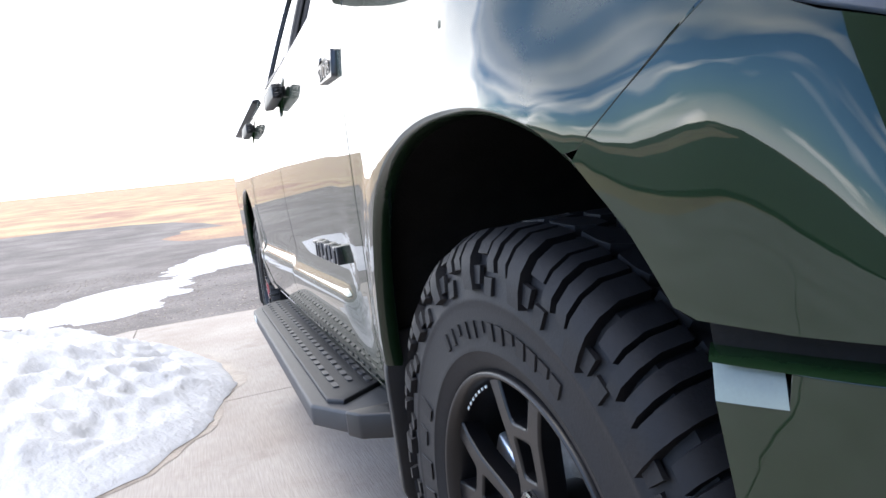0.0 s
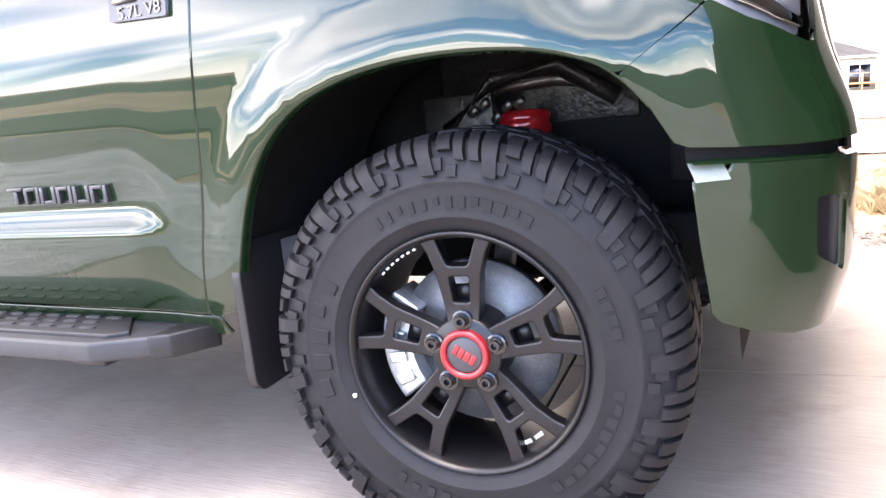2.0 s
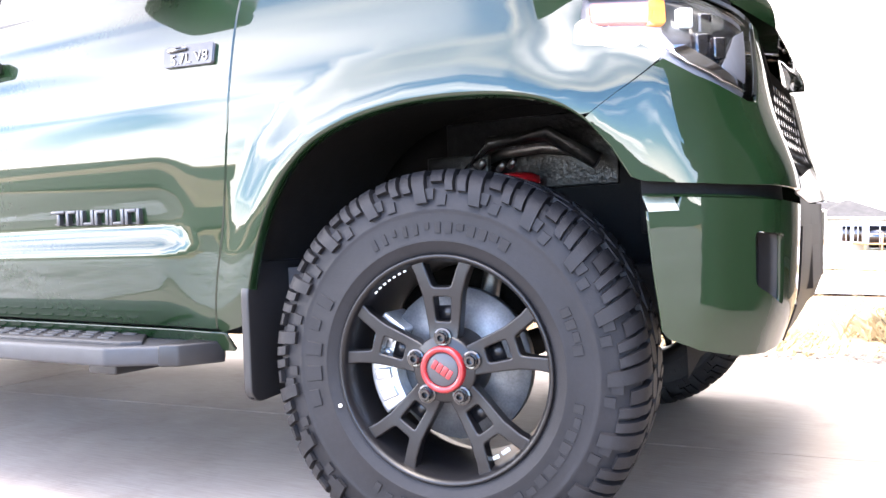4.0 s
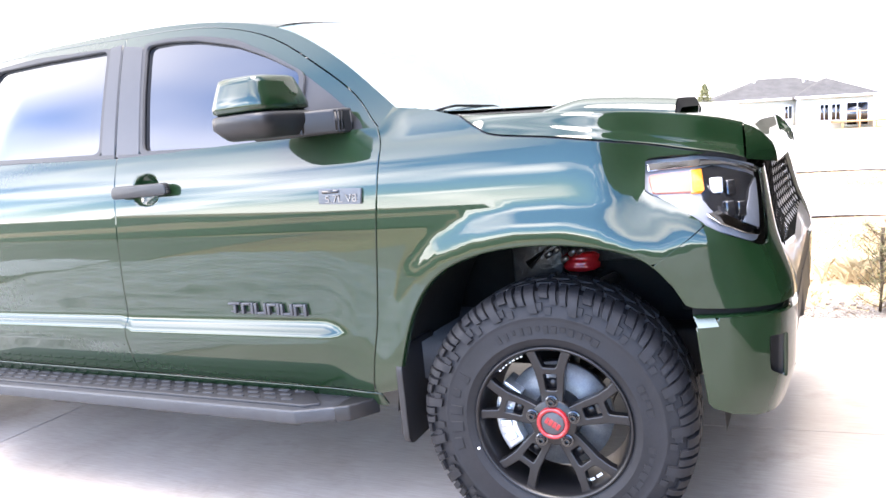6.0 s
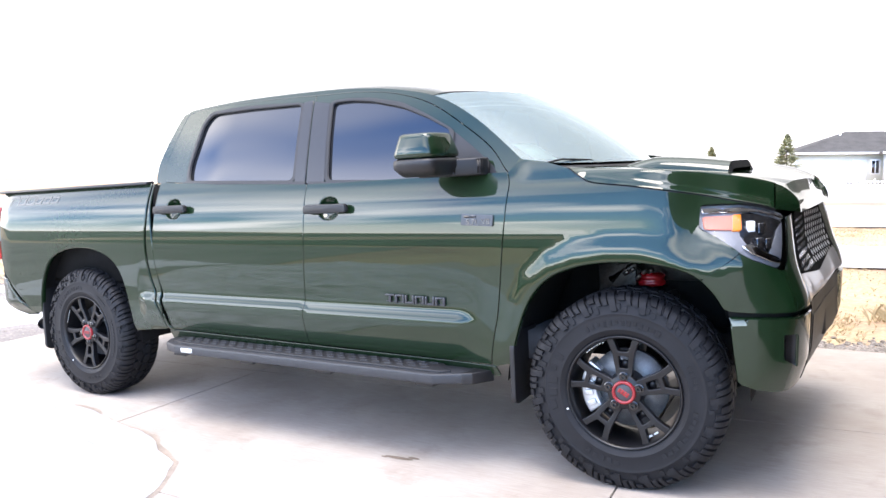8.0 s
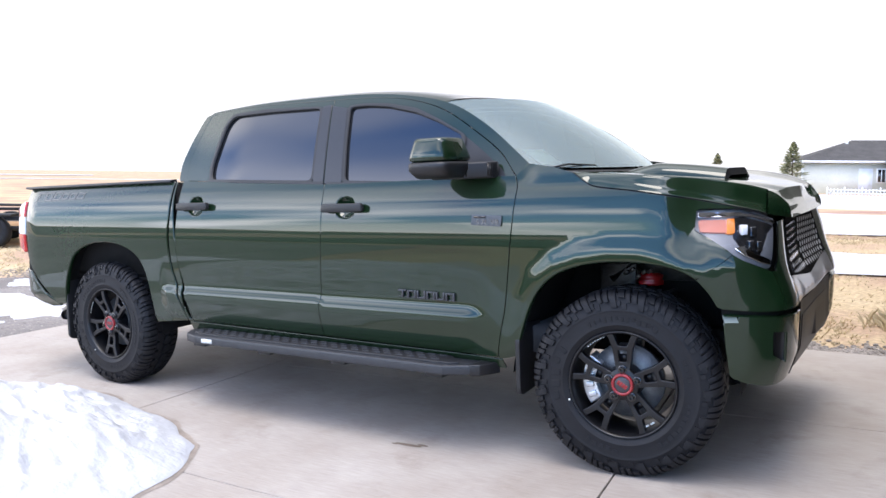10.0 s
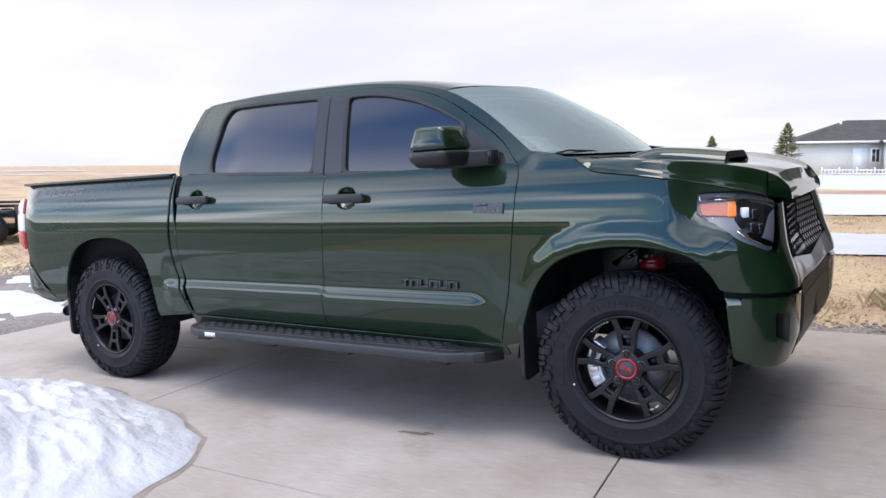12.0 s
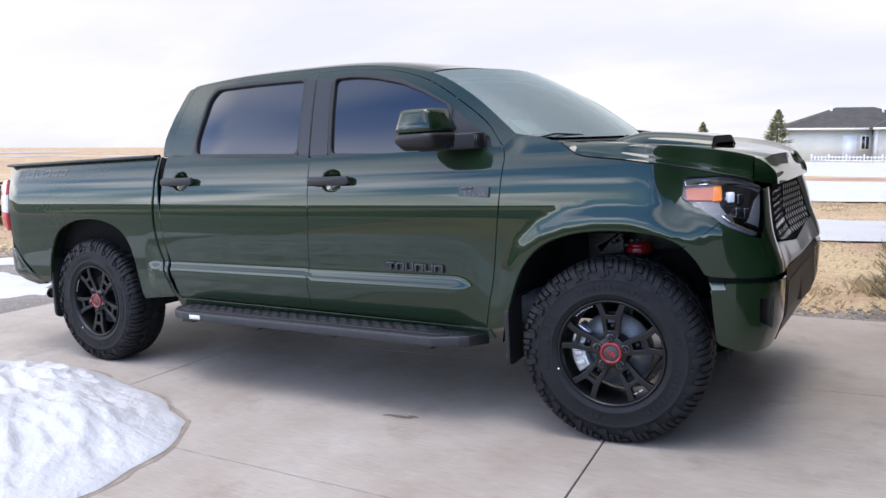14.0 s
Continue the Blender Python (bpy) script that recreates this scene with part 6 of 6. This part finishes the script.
def tyre_mesh():
    """Carcass, tread blocks and raised marks of one tyre; the outer side faces -y."""
    pro = [(0.234, -0.100), (0.238, -0.122), (0.248, -0.131), (0.262, -0.1355), (0.266, -0.1385), (0.272, -0.1385), (0.276, -0.1370), (0.320, -0.139), (0.326, -0.1388), (0.329, -0.1398), (0.334, -0.1395), (0.337, -0.1375), (0.360, -0.134), (0.388, -0.122), (0.402, -0.105), (0.4045, -0.06), (0.405, 0)]
    pro = pro + [(r, -y) for r, y in pro[::-1][1:]]
    bm = revolve(pro, 96)

    def block(corners, lift, taper=0.0025):
        """corners: rows of (angle, y, r); the top face is pushed out by lift."""
        base, top = [], []
        ca = sum(c[0] for c in corners) / len(corners)
        cy = sum(c[1] for c in corners) / len(corners)
        for a, y, r in corners:
            base.append(bm.verts.new((r * math.cos(a), y, r * math.sin(a))))
            a2, y2 = a + (ca - a) * taper / 0.03, y + (cy - y) * taper / 0.03
            top.append(bm.verts.new(((r + lift[0]) * math.cos(a2), y2 + lift[1], (r + lift[0]) * math.sin(a2))))
        n = len(corners)
        f = [bm.faces.new(top)]
        for i in range(n):
            f.append(bm.faces.new((base[i], base[(i + 1) % n], top[(i + 1) % n], top[i])))
        return f

    def wrap(a0, a1, rows, h, skew):
        """A shoulder block that bends over the tyre's edge: rows of (y, r, out_y, out_r)."""
        grid = []
        for k, (y, r, oy, orr) in enumerate(rows):
            sh = skew * k
            line = []
            for a, up in ((a0, 0), (a0 + 0.006, 1), (a1 - 0.006, 1), (a1, 0)):
                rr, yy = r + orr * h * up, y + oy * h * up
                line.append(bm.verts.new((rr * math.cos(a + sh), yy, rr * math.sin(a + sh))))
            grid.append(line)
        for p, q in zip(grid, grid[1:]):
            for k in range(3):
                bm.faces.new((p[k], p[k + 1], q[k + 1], q[k]))
        for line in (grid[0], grid[-1][::-1]):
            bm.faces.new(line)

    n = 38
    step = 2 * math.pi / n
    for i in range(n):
        a = i * step
        for s in (-1, 1):
            off = 0 if s < 0 else step / 2
            long = i % 2 == 0
            over = [(s * 0.061, 0.4035, 0, 1), (s * 0.100, 0.402, s * 0.2, 1), (s * 0.117, 0.393, s * 0.7, 0.7), (s * 0.127, 0.380, s * 1.0, 0.35)]
            deep = over + [(s * 0.1325, 0.364, s * 1.0, 0.15), (s * 0.1365, 0.344, s * 0.8, 0.1)]
            mid = over + [(s * 0.1310, 0.368, s * 0.9, 0.2)]
            brief = over[:3] + [(s * 0.1245, 0.384, s * 0.9, 0.4)]
            # each shoulder block is cut in two by a narrow slot, its halves reaching down unequally
            if long:
                wrap(a + off, a + off + step * 0.50, deep, 0.0130, 0.010 * s)
                wrap(a + off + step * 0.54, a + off + step * 0.90, mid, 0.0130, 0.010 * s)
            else:
                wrap(a + off, a + off + step * 0.34, mid, 0.0130, 0.010 * s)
                wrap(a + off + step * 0.38, a + off + step * 0.84, brief, 0.0120, 0.010 * s)
            # interlocking blocks of the middle rows
            b = a + off + step * 0.2
            block([(b, s * 0.005, 0.4045), (b + step * 0.40, s * 0.003, 0.4045), (b + step * 0.66, s * 0.010, 0.4045), (b + step * 0.92, s * 0.030, 0.4045), (b + step * 0.80, s * 0.057, 0.404), (b + step * 0.34, s * 0.057, 0.404), (b + step * 0.10, s * 0.050, 0.404), (b - step * 0.06, s * 0.026, 0.4045)], (0.0130, 0), 0.0018)
            # stepped lugs on the side wall
            if not long:
                c = a + off
                for q, (lo, hi) in enumerate(((0.340, 0.361), (0.352, 0.374))):
                    a0 = c + step * (0.04 + 0.46 * q)
                    block([(a0, s * 0.1325, hi), (a0 + step * 0.36, s * 0.1325, hi), (a0 + step * 0.36, s * 0.1368, lo), (a0, s * 0.1368, lo)][::-1 if s < 0 else 1], (0, s * 0.0055))
    # rings and plain raised bars where the side wall carries writing
    for s in (-1, 1):
        for c0, c1, count, r0, r1 in ((58, 122, 13, 0.283, 0.305), (150, 200, 5, 0.280, 0.316), (302, 352, 9, 0.284, 0.304), (238, 268, 5, 0.284, 0.304), (8, 28, 4, 0.284, 0.304)):
            for k in range(count):
                a0 = radians(c0 + (c1 - c0) * k / count)
                chance = math.sin(k * 12.9 + c0) * 0.5 + 0.5
                a1 = a0 + radians((c1 - c0) / count) * (0.40 + 0.42 * chance)
                lo = r0 + (r1 - r0) * 0.35 * (k % 3 == 1)
                block([(a0, s * 0.1382, lo), (a1, s * 0.1382, lo), (a1, s * 0.1390, r1), (a0, s * 0.1390, r1)], (0, s * 0.0019))
    bmesh.ops.recalc_face_normals(bm, faces=bm.faces)
    for e in bm.edges:
        if len(e.link_faces) == 2 and e.calc_face_angle(0) > 0.6:
            e.smooth = False
    return bm


def spoke_outline():
    """One forked spoke, pointing up: outline and its two windows, as (across, radius)."""
    half = [(0.030, 0.050), (0.037, 0.100), (0.045, 0.155), (0.058, 0.195), (0.076, 0.229)]
    out = half + [(-x, z) for x, z in half[::-1]]
    pocket = rounded([(0.016, 0.098), (0.020, 0.150), (-0.020, 0.150), (-0.016, 0.098)], 0.005, 2)
    fork = rounded([(0.020, 0.170), (0.041, 0.226), (-0.041, 0.226), (-0.020, 0.170)], 0.006, 2)
    return out, pocket, fork


def make_wheel(name, m, caliper, label):
    pro = [(0.240, -0.124), (0.239, -0.131), (0.236, -0.134), (0.232, -0.132), (0.227, -0.122), (0.222, -0.100), (0.216, -0.02), (0.212, 0.06), (0.225, 0.12), (0.240, 0.125)]
    w = part(name, revolve(pro, 72), RIM_BLACK, truck, label)
    w.matrix_basis = m
    part("tyre", tyre_mesh(), RUBBER, w, "chunky black all-terrain tyre")
    out, pocket, fork = spoke_outline()
    for k in range(5):
        turn = Matrix.Rotation(radians(72 * k), 4, "Y")
        face = (lambda a, b: (a, -0.112 - 0.010 * smooth(0.06, 0.20, b) + 0.006 * smooth(0.05, 0.09, b) - 0.0, b))
        bm = skin(out, face, 0.02, 0.030, False, (pocket, fork))
        bmesh.ops.bevel(bm, geom=[e for e in bm.edges if not e.smooth], offset=0.0035, segments=2, profile=0.6, affect="EDGES")
        bm.transform(turn)
        part("spoke", bm, RIM_BLACK, w)
        bm = bmesh.new()
        box(bm, (-0.018, -0.088, 0.098), (0.018, -0.082, 0.130))
        bm.transform(turn)
        part("spoke_web", bm, RIM_BLACK, w)
        bm = revolve([(0.0, -0.117), (0.005, -0.117), (0.0065, -0.129), (0.0105, -0.129), (0.0125, -0.125), (0.0125, -0.117), (0.0165, -0.1175), (0.0200, -0.116), (0.0205, -0.108)], 12, turn @ pose(0, 0, 0.066))
        part("lug_nut", bm, GLOSS_BLACK, w, flat=True)
    part("hub", revolve([(0.0, -0.113), (0.066, -0.113), (0.071, -0.109), (0.074, -0.08), (0.078, -0.06), (0.08, 0.02)], 40), RIM_BLACK, w)
    part("cap_ring", revolve([(0.036, -0.120), (0.038, -0.126), (0.046, -0.127), (0.049, -0.122), (0.050, -0.105)], 40), RED, w, "red ring round the wheel cap")
    cap = part("wheel_cap", revolve([(0.0, -0.122), (0.032, -0.1225), (0.0365, -0.120), (0.038, -0.11)], 40), CAP_GREY, w, "dark grey wheel cap")
    bm = bmesh.new()
    for dx, dz, wd in ((-0.019, 0.0, 0.010), (-0.0065, 0.0, 0.011), (0.0065, 0.0, 0.011), (0.019, 0.0, 0.010)):
        box(bm, (dx - wd / 2, -0.1245, dz - 0.010), (dx + wd / 2, -0.1220, dz + 0.010), 0.001, Matrix.Rotation(radians(32), 4, "Y"))
    part("cap_mark", bm, RED, w, "plain red mark")
    part("brake_disc", revolve([(0.06, -0.030), (0.165, -0.030), (0.166, -0.026), (0.166, -0.004), (0.06, -0.002)], 48), DISC_STEEL, w, "grey steel brake disc")
    part("dust_shield", revolve([(0.05, 0.010), (0.150, 0.012), (0.155, 0.02)], 40), LINER, w)
    if caliper:
        bm = bmesh.new()
        arc = [radians(180 + d) for d in range(-36, 37, 6)]
        pts = [(0.192 * math.cos(a), 0.192 * math.sin(a)) for a in arc] + [(0.128 * math.cos(a), 0.128 * math.sin(a)) for a in arc[::-1]]
        prism(bm, pts, -0.072, 0.03, 1, 0.006)
        for d in (-24, -8, 8, 24):
            box(bm, (-0.178, -0.084, -0.012), (-0.140, -0.066, 0.012), 0.004, Matrix.Rotation(radians(-d), 4, "Y"))
        part("brake_caliper", bm, CALIPER, w, "bright silver brake caliper")
    bm = revolve([(0.0, -0.1405), (0.0045, -0.1402), (0.0045, -0.137)], 8, pose(-0.235, 0.0, -0.085))
    part("valve_dot", bm, PAPER, w)
    bm = bmesh.new()
    for k in range(7):
        a = radians(112 + 3.6 * k)
        box(bm, (-0.0036, -0.1215, -0.002), (0.0036, -0.1205, 0.002), 0, pose(0.2195 * math.cos(a), 0.006, 0.2195 * math.sin(a)) @ Matrix.Rotation(-(a - math.pi / 2), 4, "Y"))
    part("rim_lettering", bm, PAPER, w, "small white marks on the rim")
    bm = bmesh.new()
    for a, wd in ((296, 0.018), (306, 0.010)):
        r = radians(a)
        box(bm, (-wd, -0.088, -0.004), (wd, -0.086, 0.004), 0, pose(0.208 * math.cos(r), 0, 0.208 * math.sin(r)) @ Matrix.Rotation(-(r - math.pi / 2), 4, "Y"))
    part("rim_sticker", bm, PAPER, w, "small white stickers inside the rim")
    return w


WHEEL = Matrix.Diagonal((1.034, 1.0, 1.034, 1))
wheel = make_wheel("wheel", pose(0.01, -0.838, 0.425, 0, 0, 5) @ WHEEL, True, "front wheel with five forked black spokes")
rear = make_wheel("wheel", pose(-3.70, -0.838, 0.425, 0, -31, 0) @ WHEEL, False, "rear wheel with five forked black spokes")


copy_thing(wheel, pose(0.01, 0.838, 0.425, 0, 0, 185))
copy_thing(rear, pose(-3.70, 0.838, 0.425, 0, 0, 180))
